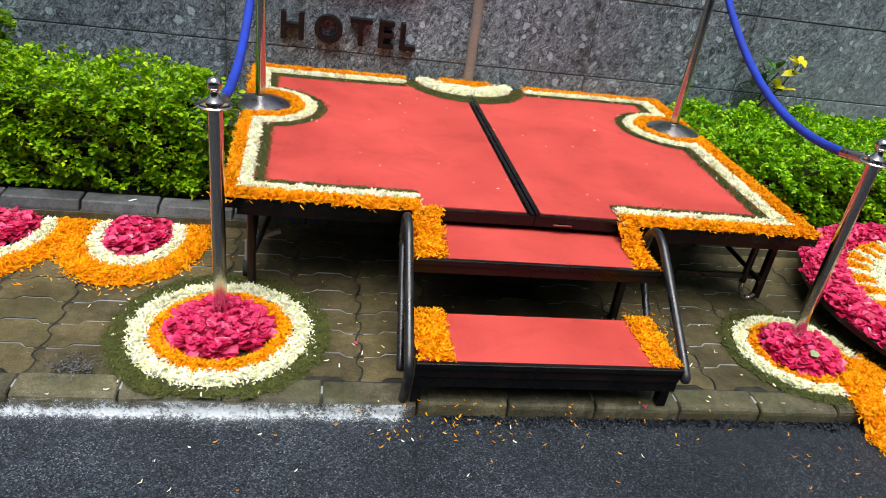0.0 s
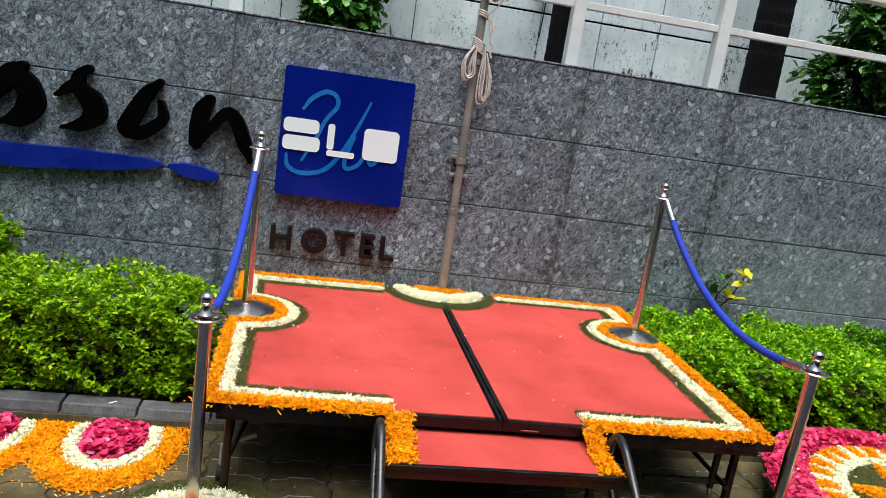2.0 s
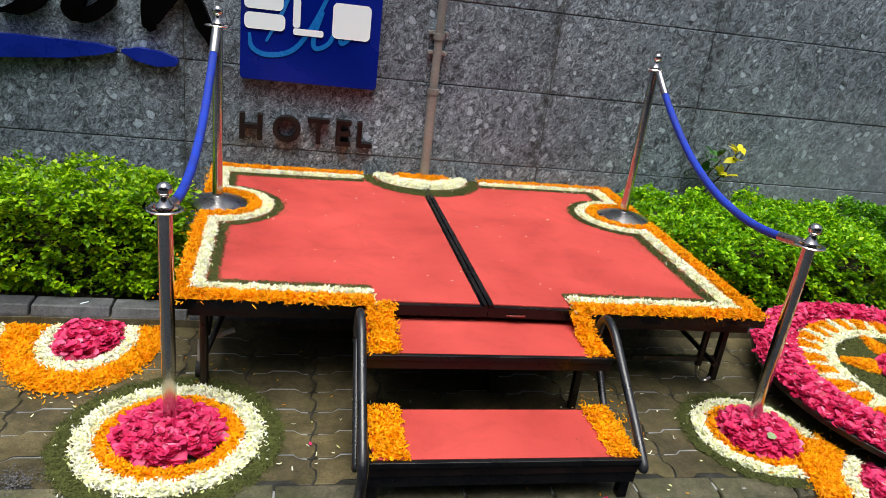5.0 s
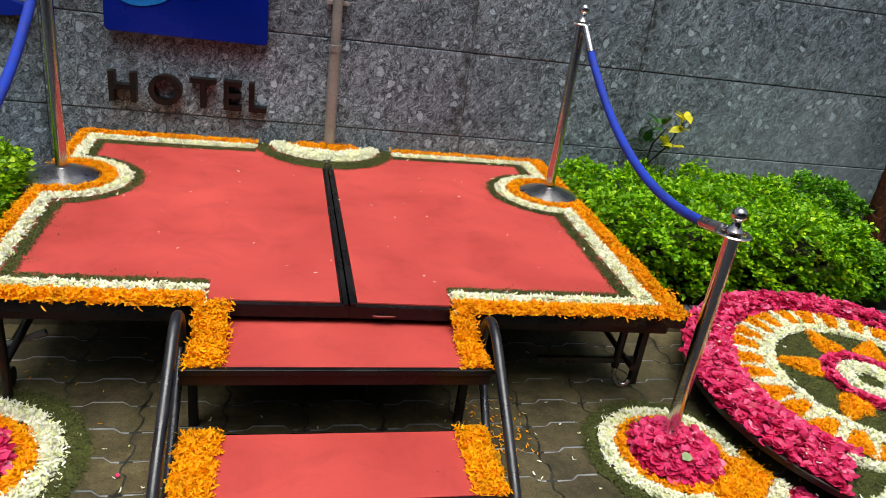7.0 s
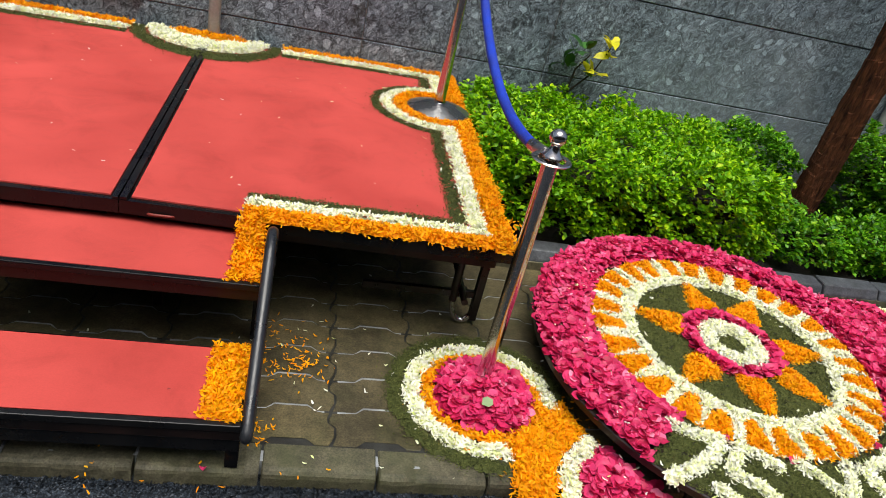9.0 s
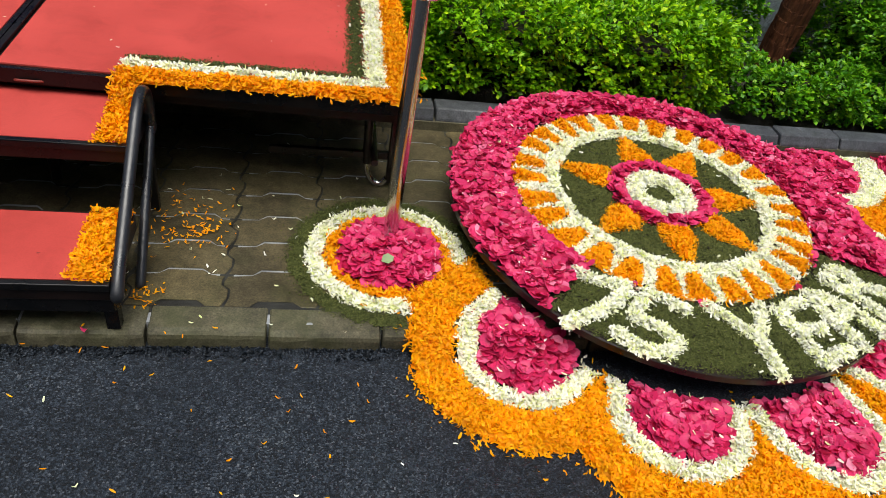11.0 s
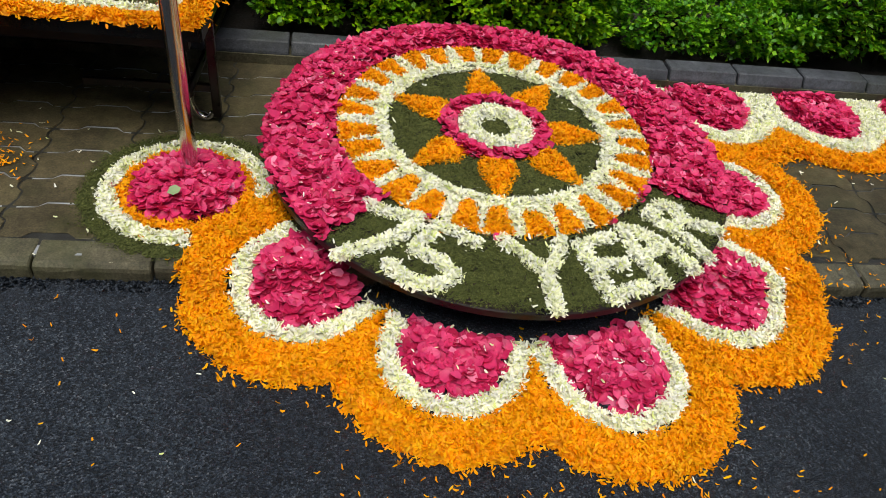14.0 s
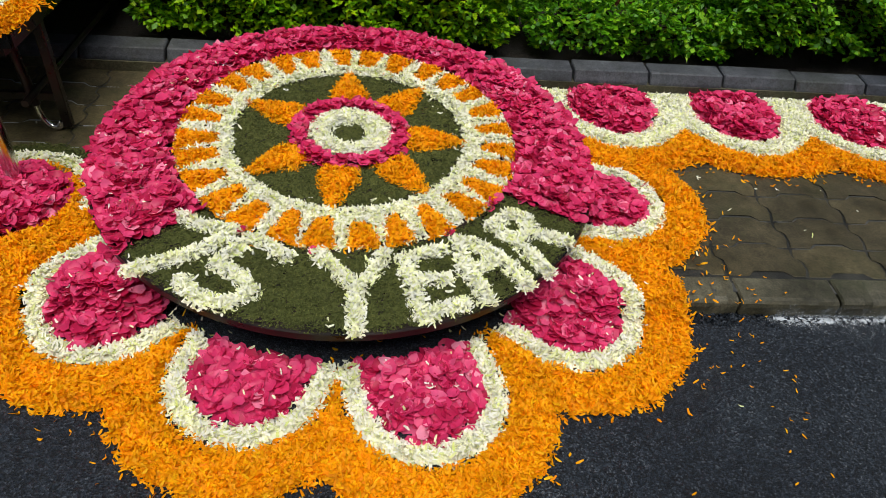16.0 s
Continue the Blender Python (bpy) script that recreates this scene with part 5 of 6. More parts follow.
SB = (-0.26, 2.56, 2.66, 4.69)
border = thing("flower_border", "marigold, cream and green petal border laid on the stage", "flowers", (1.1, 3.6, STAGE_Z))
bed("marigold_band", lambda x, y: np.minimum(band(-0.006, 0.082)(x, y), x - FL[0] + 0.012 - (BL[0] - FL[0]) * (y - FL[1]) / (BL[1] - FL[1])), SB, level_stage, "marigold", border, 0.018, tag="stuff")
bed("cream_band", band(0.082, 0.146), SB, level_stage, "cream", border, 0.014, tag="stuff")
bed("green_band", band(0.146, 0.208), SB, level_stage, "moss", border, 0.006, tag="stuff")
fan = thing("flower_fan", "half round of marigold, cream and green petals by the wall", "flowers", (1.10, 4.5, STAGE_Z))
H_in = lambda rx, ry: (lambda x, y: np.minimum(within_ellipse(1.145, 4.665, rx, ry)(x, y), 4.67 - y))
FB = (0.68, 1.62, 4.22, 4.69)
bed("marigold_heap", H_in(0.20, 0.115), FB, level_stage, "marigold", fan, 0.030, tag="stuff")
bed("cream_band", lambda x, y: np.minimum(H_in(0.315, 0.275)(x, y), -within_ellipse(1.145, 4.665, 0.20, 0.115)(x, y)), FB, level_stage, "cream", fan, 0.022, tag="stuff")
bed("green_band", lambda x, y: np.minimum(H_in(0.402, 0.410)(x, y), -within_ellipse(1.145, 4.665, 0.315, 0.275)(x, y)), FB, level_stage, "moss", fan, 0.006, tag="stuff")

for x0, x1, y0, y1, z in ((0.650, 0.773, 2.098, 2.405, 0.198), (1.510, 1.620, 2.098, 2.405, 0.198), (0.654, 0.774, 2.458, 2.73, 0.400), (1.525, 1.620, 2.458, 2.73, 0.400)):
    t = thing("marigold_patch", "strip of loose orange marigold petals on a step", "flowers", ((x0 + x1) / 2, (y0 + y1) / 2, z), "step petals")
    lv = (lambda zz: (lambda x, y: zz + 0.001 + (np.clip(y - 2.60, 0, 1) * 0.60 if zz > 0.3 else 0.0) + 0.0 * x))(z)
    ins = (lambda a, b, c, d: (lambda x, y: np.minimum(np.minimum(x - a, b - x), np.minimum(y - c, d - y))))(x0, x1, y0, y1)
    bed("petals", ins, (x0 - 0.01, x1 + 0.01, y0 - 0.01, y1 + 0.01), lv, "marigold", t, 0.022, tag="stuff")

# ---- flower circles round the front posts ----
def ring(f_in, f_out):
    return lambda x, y: np.minimum(f_out(x, y), -f_in(x, y)) if f_in is not None else f_out(x, y)


cx, cy = -0.064, 2.495
circle = thing("flower_circle", "round bed of rose, marigold and cream petals on green", "flowers", (cx, cy, 0), "flower circles")
CB = (-0.52, 0.42, 2.04, 2.92)
e1, e2, e3, e4 = (within_ellipse(cx, cy, a, b) for a, b in ((0.196, 0.188), (0.268, 0.262), (0.336, 0.332), (0.420, 0.418)))
heap = lambda x, y: street(x, y) + 0.035 * np.clip(1 - np.hypot(x - cx, y - cy) / 0.22, 0, 1)
bed("rose_mound", e1, CB, heap, "rose", circle, 0.032, rag=0.010, density=1.2, tag="stuff")
bed("marigold_ring", ring(e1, e2), CB, street, "marigold", circle, 0.020, tag="stuff")
bed("cream_ring", ring(e2, e3), CB, street, "cream", circle, 0.020, rag=0.013, loose_edge=0.10)
bed("green_ring", lambda x, y: np.minimum(ring(e3, e4)(x, y), y - kerb_y(x) - 0.004), CB, street, "moss", circle, 0.010, rag=0.010, tag="stuff")

# ---- big flower ring round the disc, joined to the second post's circle ----
DC, DR = (3.484, 2.685), 0.845
BLOBS = [(2.809, 2.078), (3.248, 1.824), (3.726, 1.770), (4.184, 2.073), (4.389, 2.575)]


def blob_d(x, y):
    d = np.full(np.shape(x), 9.0)
    for bx, by in BLOBS:
        d = np.minimum(d, to_segment(x, y, (bx, by), (bx + (DC[0] - bx) * 0.35, by + (DC[1] - by) * 0.35)))
    return d


px, py = 2.404, 2.472
q1, q2, q3, q4 = (within_ellipse(px, py, a, a) for a in (0.176, 0.218, 0.278, 0.340))
bridge = lambda x, y: 0.115 - to_segment(x, y, (2.546, 2.360), (2.614, 2.039))
not_disc_core = lambda x, y: np.hypot(x - DC[0], y - DC[1]) - 0.814
big = thing("flower_ring", "large scalloped ring of marigold, cream and rose petals on the road", "flowers", (3.5, 2.0, ROAD_Z))
RB = (2.02, 4.86, 1.34, 3.05)
cream_in = lambda x, y: np.maximum(0.222 - blob_d(x, y), -9)
rose_in = lambda x, y: 0.151 - blob_d(x, y)
orange_all = lambda x, y: np.maximum(np.maximum(0.367 - blob_d(x, y), bridge(x, y)), q2(x, y))
post_pink = q1
bed("marigold_field", lambda x, y: np.minimum(np.minimum(orange_all(x, y), not_disc_core(x, y)), np.minimum(np.minimum(-cream_in(x, y), -post_pink(x, y)), np.hypot(x - 2.66, y - 2.40) + 1.0)), RB, street, "marigold", big, 0.024, rag=0.009, loose_edge=0.09)
bed("cream_band", lambda x, y: np.minimum(np.minimum(cream_in(x, y), -rose_in(x, y)), not_disc_core(x, y)), RB, street, "cream", big, 0.022, tag="stuff")
for bx, by in BLOBS:
    ex, ey = bx + (DC[0] - bx) * 0.35, by + (DC[1] - by) * 0.35
    f = (lambda a, b: (lambda x, y: np.minimum(0.151 - to_segment(x, y, a, b), not_disc_core(x, y))))((bx, by), (ex, ey))
    bed("rose_mound", f, (min(bx, ex) - 0.18, max(bx, ex) + 0.18, min(by, ey) - 0.18, max(by, ey) + 0.18), street, "rose", big, 0.034, rag=0.010, density=1.2, fade=0.05)
heap2 = lambda x, y: street(x, y) + 0.035 * np.clip(1 - np.hypot(x - px, y - py) / 0.2, 0, 1)
bed("rose_mound", q1, (2.17, 2.6, 2.25, 2.68), heap2, "rose", big, 0.032, rag=0.010, density=1.2)
bed("cream_arc", lambda x, y: np.minimum(np.minimum(q3(x, y), -q2(x, y)), -bridge(x, y)), (2.06, 2.74, 2.12, 2.80), street, "cream", big, 0.020)
bed("green_arc", lambda x, y: np.minimum(np.minimum(q4(x, y), -q3(x, y)), np.minimum(-bridge(x, y), np.minimum(-(0.367 - blob_d(x, y)), y - kerb_y(x) + 0.03))), (2.0, 2.80, 2.08, 2.86), street, "moss", big, 0.010, rag=0.010)

# ---- the tilted flower disc ----
disc = thing("flower_disc", "tilted round board of rose, marigold and cream petals", "flower display", (DC[0], DC[1], 0.1))
D_Z = lambda x, y: 0.112 + 0.04 * (y - 2.0)
bm = lathe(bmesh.new(), [(0.0, -0.030), (DR - 0.004, -0.030), (DR, -0.026), (DR, -0.004), (DR - 0.004, 0.0), (0.0, 0.0)], (DC[0], DC[1], 0), 96)
for v in bm.verts:
    v.co.z += D_Z(v.co.x, v.co.y)
part("board", bm, RUST_IRON, disc, "dark brown round board")
for a in (40, 130, 220, 310):
    x, y = DC[0] + 0.5 * math.cos(radians(a)), DC[1] + 0.5 * math.sin(radians(a))
    part("support", prism(bmesh.new(), [(x - 0.05, y - 0.05), (x + 0.05, y - 0.05), (x + 0.05, y + 0.05), (x - 0.05, y + 0.05)], float(street(x, y)), D_Z(x, y) - 0.028), RUST_IRON, disc)
KX, KY = 3.477, 2.739
DISC_K = 0.975


def polar(x, y):
    return np.hypot(x - KX, y - KY) / DISC_K, np.degrees(np.arctan2(y - KY, x - KX))


on_board = lambda x, y: DR - 0.004 - np.hypot(x - DC[0], y - DC[1])


def in_ring(r0, r1):
    return lambda x, y: np.minimum(polar(x, y)[0] - r0, r1 - polar(x, y)[0])


def front_sector(x, y):
    """The green lettered field: outside the rays, towards the road."""
    r, a = polar(x, y)
    return np.minimum(np.minimum(a + 135.5, -30.0 - a) * r * 0.0175, r - 0.604)


def cut_out(f, *others):
    def g(x, y):
        d = f(x, y)
        for o in others:
            d = np.minimum(d, -o(x, y))
        return d
    return g


LETTERS = [
    [[(2.99, 2.283), (3.058, 2.238), (3.159, 2.217), (3.075, 2.124), (2.911, 2.05)]],
    [[(3.325, 2.115), (3.271, 2.161), (3.212, 2.186), (3.139, 2.08), (3.213, 2.028), (3.243, 1.975), (3.189, 1.935), (3.117, 1.945), (3.055, 2.014)]],
    [[(3.413, 2.127), (3.48, 2.048), (3.525, 1.996), (3.53, 1.852)], [(3.601, 2.134), (3.567, 2.059), (3.525, 1.996)]],
    [[(3.772, 2.159), (3.663, 2.121), (3.678, 2.029), (3.707, 1.904), (3.824, 1.949)], [(3.695, 2.034), (3.778, 2.042)]],
    [[(3.892, 1.967), (3.838, 2.077), (3.824, 2.199), (3.874, 2.186), (3.957, 2.119), (4.009, 2.025)], [(3.855, 2.076), (3.936, 2.127)]],
    [[(4.076, 2.085), (4.007, 2.191), (3.933, 2.275), (3.996, 2.328), (4.048, 2.311), (4.046, 2.247), (3.996, 2.213)], [(4.046, 2.247), (4.163, 2.208)]],
]
DB = (DC[0] - DR - 0.02, DC[0] + DR + 0.02, DC[1] - DR - 0.02, DC[1] + DR + 0.02)
RAY_ANGLES = [93, 50, -4, -50, -96, -143, 155]


def ray(angle):
    ca, sa = math.cos(radians(angle)), math.sin(radians(angle))

    def inside(x, y):
        u, w = ((x - KX) * ca + (y - KY) * sa) / DISC_K, (-(x - KX) * sa + (y - KY) * ca) / DISC_K
        half = np.where(u < 0.265, 0.078 - 0.22 * (0.265 - u), 0.078 * np.maximum(0, (0.445 - u) / 0.18) ** 0.9)
        return np.minimum(np.minimum(half - np.abs(w), u - 0.195), 0.445 - u)
    return inside


ray_fs = [ray(a) for a in RAY_ANGLES]
bed("green_field", lambda x, y: np.minimum(np.minimum(on_board(x, y), 9), np.maximum(front_sector(x, y), 0.422 - polar(x, y)[0])), DB, D_Z, "moss", disc, 0.005, rag=0.004, loose_edge=0.0)
bed("rose_border", lambda x, y: np.minimum(np.minimum(on_board(x, y) - 0.004, polar(x, y)[0] - 0.612), -front_sector(x, y)), DB, D_Z, "rose", disc, 0.024, rag=0.006, density=1.2, loose_edge=0.0, fade=0.05, tag="stuff")
N_BLOCKS = 28
BLOCK_SHIFT, BLOCK_SLANT = rng.uniform(-0.09, 0.09, N_BLOCKS), rng.uniform(-0.9, 0.9, N_BLOCKS)
BLOCK_WIDE, BLOCK_FOOT = rng.uniform(0.215, 0.275, N_BLOCKS), rng.uniform(0.458, 0.482, N_BLOCKS)


def blocks(x, y):
    r, a = polar(x, y)
    s = (a / 360 * N_BLOCKS) % N_BLOCKS
    k = np.minimum(np.floor(s).astype(int), N_BLOCKS - 1)
    off = s - k - 0.5 - BLOCK_SHIFT[k] - BLOCK_SLANT[k] * (r - 0.54)
    return np.minimum((BLOCK_WIDE[k] + 1.15 * (r - 0.47) - np.abs(off)) * 2 * math.pi * r / N_BLOCKS, np.minimum(r - BLOCK_FOOT[k], 0.602 - r))


bed("cream_ring", cut_out(in_ring(0.412, 0.600), blocks), DB, D_Z, "cream", disc, 0.018, rag=0.005, tag="stuff")
for k in range(N_BLOCKS):
    a0 = 360 / N_BLOCKS * (k + 0.5)
    f = (lambda aa: (lambda x, y: np.minimum(blocks(x, y), 0.098 - np.hypot(x - KX - 0.543 * math.cos(radians(aa)), y - KY - 0.543 * math.sin(radians(aa))))))(a0)
    bx, by = KX + 0.543 * math.cos(radians(a0)), KY + 0.543 * math.sin(radians(a0))
    bed("marigold_block", f, (bx - 0.1, bx + 0.1, by - 0.1, by + 0.1), D_Z, "marigold", disc, 0.019, rag=0.004, loose_edge=0.01)
for f, a in zip(ray_fs, RAY_ANGLES):
    bx, by = KX + 0.30 * math.cos(radians(a)), KY + 0.30 * math.sin(radians(a))
    bed("marigold_ray", f, (bx - 0.15, bx + 0.15, by - 0.15, by + 0.15), D_Z, "marigold", disc, 0.018, rag=0.003, loose_edge=0.004)
bed("rose_ring", in_ring(0.155, 0.212), (KX - 0.23, KX + 0.23, KY - 0.23, KY + 0.23), D_Z, "rose", disc, 0.022, rag=0.006, density=1.3)
bed("cream_ring", in_ring(0.060, 0.155), (KX - 0.2, KX + 0.2, KY - 0.2, KY + 0.2), D_Z, "cream", disc, 0.022)
for lines in LETTERS:
    ax = [p[0] for l in lines for p in l]
    ay = [p[1] for l in lines for p in l]
    bed("flower_letter", strokes(lines, 0.0265), (min(ax) - 0.04, max(ax) + 0.04, min(ay) - 0.04, max(ay) + 0.04), D_Z, "cream", disc, 0.022, rag=0.004, density=1.3, loose_edge=0.006)

# ---- garlands along the back kerb ----
gar = thing("flower_garland", "scalloped garland of rose, cream and marigold along the kerb", "flowers", (5.6, 3.3, 0), "garlands")
bow = lambda x: (2 * ((np.asarray(x) - 4.585) / 0.558 - np.round((np.asarray(x) - 4.585) / 0.558))) ** 2
yt = lambda x: bed_y(x) - 0.075
ycr = lambda x: 2.925 + 0.175 * bow(x) - 0.03 * (x - 4.7)
yor = lambda x: 2.795 + 0.075 * bow(x) - 0.03 * (x - 4.7)
ends = lambda x: np.minimum(x - 4.25, 8.0 - x)
GB = (4.2, 8.05, 2.6, 3.45)
heaps = []
for k in range(7):
    c = 4.585 + 0.558 * k
    heaps.append(within_ellipse(c, 3.255 - 0.03 * (c - 4.7), 0.185, 0.215))
any_heap = lambda x, y: np.max([h(x, y) for h in heaps], axis=0)
level0 = lambda x, y: np.zeros(np.shape(x))
bed("marigold_wave", lambda x, y: np.minimum(np.minimum(y - yor(x), ycr(x) - y), ends(x)), GB, level0, "marigold", gar, 0.022, rag=0.009, loose_edge=0.14)
bed("cream_wave", lambda x, y: np.minimum(np.minimum(np.minimum(y - ycr(x), yt(x) - y), ends(x)), -any_heap(x, y)), GB, level0, "cream", gar, 0.020, tag="stuff")
for k, h in enumerate(heaps):
    c = 4.585 + 0.558 * k
    bed("rose_mound", (lambda hh: (lambda x, y: np.minimum(hh(x, y), yt(x) + 0.01 - y)))(h), (c - 0.21, c + 0.21, 2.88, 3.45), level0, "rose", gar, 0.045, rag=0.008, density=1.2, fade=0.06)

gar2 = thing("flower_garland", "scalloped garland of marigold with cream and rose heaps", "flowers", (-1.4, 3.2, 0), "garlands")
CX2 = [-0.547 - 0.58 * k for k in range(4)]
LB = (-2.7, -0.2, 2.72, 3.40)
mx = lambda rx, ry, yc: (lambda x, y: np.max([within_ellipse(c, yc, rx, ry)(x, y) for c in CX2], axis=0))
below = lambda x, y: yt(x) - 0.0 - y
o_all, c_all, r_all = mx(0.328, 0.432, 3.22), mx(0.210, 0.285, 3.22), mx(0.136, 0.195, 3.22)
bed("marigold_wave", lambda x, y: np.minimum(np.minimum(o_all(x, y), below(x, y)), -c_all(x, y)), LB, level0, "marigold", gar2, 0.022, rag=0.009, loose_edge=0.14)
bed("cream_arc", lambda x, y: np.minimum(np.minimum(c_all(x, y), below(x, y)), -r_all(x, y)), LB, level0, "cream", gar2, 0.020, tag="stuff")
for c in CX2:
    bed("rose_mound", (lambda e: (lambda x, y: np.minimum(e(x, y), below(x, y))))(within_ellipse(c, 3.22, 0.136, 0.195)), (c - 0.17, c + 0.17, 2.99, 3.40), level0, "rose", gar2, 0.042, rag=0.008, density=1.3)

# ---- yellow-leaved sapling by the wall ----
sap = thing("sapling", "young plant with green and yellow leaves by the wall", "plant", (3.17, 4.58, 0.045))
part("stem", tube(bmesh.new(), [(3.17, 4.59, 0.0), (3.18, 4.59, 0.5), (3.20, 4.59, 0.68), (3.26, 4.58, 0.78)], [0.009, 0.008, 0.006, 0.004], 7), TWIG, sap)
part("side_twig", tube(bmesh.new(), [(3.185, 4.59, 0.53), (3.30, 4.57, 0.68), (3.36, 4.56, 0.84)], [0.006, 0.005, 0.003], 7), TWIG, sap)
for m, cs, nm in ((DARK_LEAF, [(3.16, 4.58, 0.80), (3.21, 4.57, 0.82), (3.13, 4.58, 0.72), (3.23, 4.57, 0.70)], "green_leaves"), (YELLOW_LEAF, [(3.34, 4.56, 0.87), (3.36, 4.56, 0.80), (3.22, 4.56, 0.72), (3.29, 4.55, 0.70)], "yellow_leaves")):
    c = np.repeat(np.array(cs) + (0.02, 0, -0.02), 4, axis=0) + rng.normal(0, 0.012, (16, 3))
    v, f = scatter(c, LEAF_V, LEAF_T, 0.085, 0.090, -0.5, 0.5, 0.3, None, rng.uniform(0.2, 1.2, 16))
    np_mesh(nm, v, f, m, sap)

# ---- loose petals and lime splash ----
loose = thing("scattered_petals", "stray marigold, cream and rose petals on road and pavement", "petals", (2.0, 2.2, 0))


def stray(name, kind, n, spots, height=0.004, size=0.8):
    material, tv, tf, length, width, bend, tilt, _ = KINDS[kind]
    pts = []
    for (sx, sy, dx, dy, w) in spots:
        k = max(1, int(n * w))
        pts.append(np.stack([rng.normal(sx, dx, k), rng.normal(sy, dy, k)], -1))
    p = np.concatenate(pts)
    z = street(p[:, 0], p[:, 1]) + height
    v, f = scatter(np.c_[p, z], tv, tf, length * size, width * size * 0.94, 1.0, 0.22)
    np_mesh(name, v, f, material, loose, kind="stuff")


stray("marigold_stray", "marigold", 420, [(1.73, 2.64, 0.075, 0.09, 0.22), (1.78, 2.56, 0.045, 0.03, 0.12), (1.665, 2.27, 0.03, 0.03, 0.08), (3.5, 1.36, 0.6, 0.05, 0.28), (4.72, 2.0, 0.06, 0.2, 0.12), (1.0, 2.05, 0.5, 0.06, 0.10), (0.85, 2.045, 0.12, 0.035, 0.07), (2.6, 1.75, 0.9, 0.3, 0.20), (-0.3, 2.9, 0.5, 0.15, 0.1), (5.3, 2.85, 0.5, 0.15, 0.06)])
stray("cream_stray", "cream", 170, [(2.0, 2.5, 0.3, 0.3, 0.25), (0.4, 2.5, 0.3, 0.25, 0.2), (2.8, 1.75, 1.0, 0.3, 0.12), (0.2, 2.0, 0.6, 0.2, 0.15), (5.1, 2.7, 0.4, 0.2, 0.1), (-0.35, 2.65, 0.15, 0.12, 0.25)])
stray("rose_stray", "rose", 5, [(1.0, 2.08, 0.4, 0.05, 0.3), (0.5, 2.6, 0.2, 0.2, 0.35), (3.2, 1.65, 0.3, 0.1, 0.3)], size=0.5)
p = np.stack([rng.uniform(0.2, 2.1, 36), rng.uniform(2.8, 4.3, 36)], -1)
v, f = scatter(np.c_[p, np.full(36, STAGE_Z + 0.003)], STRIP_V, STRIP_F, 0.013, 0.005, 0.3, 0.15)
np_mesh("cream_stray", v, f, CREAM, loose, kind="stuff")

# white flecks fallen on the rose beds
p = np.stack([rng.uniform(DC[0] - DR, DC[0] + DR, 420), rng.uniform(DC[1] - DR, DC[1] + DR, 420)], -1)
r, a = polar(p[:, 0], p[:, 1])
p = p[(r > 0.63) & (on_board(p[:, 0], p[:, 1]) > 0.02) & (front_sector(p[:, 0], p[:, 1]) < -0.01)]
p = p[rng.uniform(0, 1, len(p)) < np.where(p[:, 0] < 3.1, 0.9, 0.25)]
v, f = scatter(np.c_[p, D_Z(p[:, 0], p[:, 1]) + 0.034], STRIP_V, STRIP_F, 0.017, 0.006, 0.6, 0.3)
np_mesh("cream_stray", v, f, CREAM, loose, kind="stuff")
p = np.concatenate([rng.normal((bx, by), 0.10, (16, 2)) for bx, by in BLOBS[:4]])
v, f = scatter(np.c_[p, street(p[:, 0], p[:, 1]) + 0.046], STRIP_V, STRIP_F, 0.017, 0.006, 0.6, 0.3)
np_mesh("cream_stray", v, f, CREAM, loose, kind="stuff")

# loose grit where the asphalt meets the kerb
gx = rng.uniform(0.76, 6.6, 5200)
gy = kerb_y(gx) - np.abs(rng.normal(0.0, 0.022, 5200)) + 0.006 + 0.012 * wob(gx, gx * 0.3, 9.0)
v, f = scatter(np.c_[gx, gy, ROAD_Z + rng.uniform(0.0, 0.007, 5200)], ROUND_V, ROUND_F, 0.013, 0.011, 0.3, 0.7, 0.5)
np_mesh("grit", v, f, ASPHALT, ground, kind="stuff")

# grey crumbs left on a paver
crumbs = thing("grey_crumbs", "small heap of grey crumbs on the pavement", "crumbs", (-0.53, 2.27, 0.0))
p = np.c_[rng.normal((-0.53, 2.27), (0.045, 0.035), (420, 2)), rng.uniform(0.002, 0.007, 420)]
v, f = scatter(p, ROUND_V, ROUND_F, 0.007, 0.006, 0.2, 0.6)
np_mesh("crumb_heap", v, f, CRUMB, crumbs, kind="stuff")


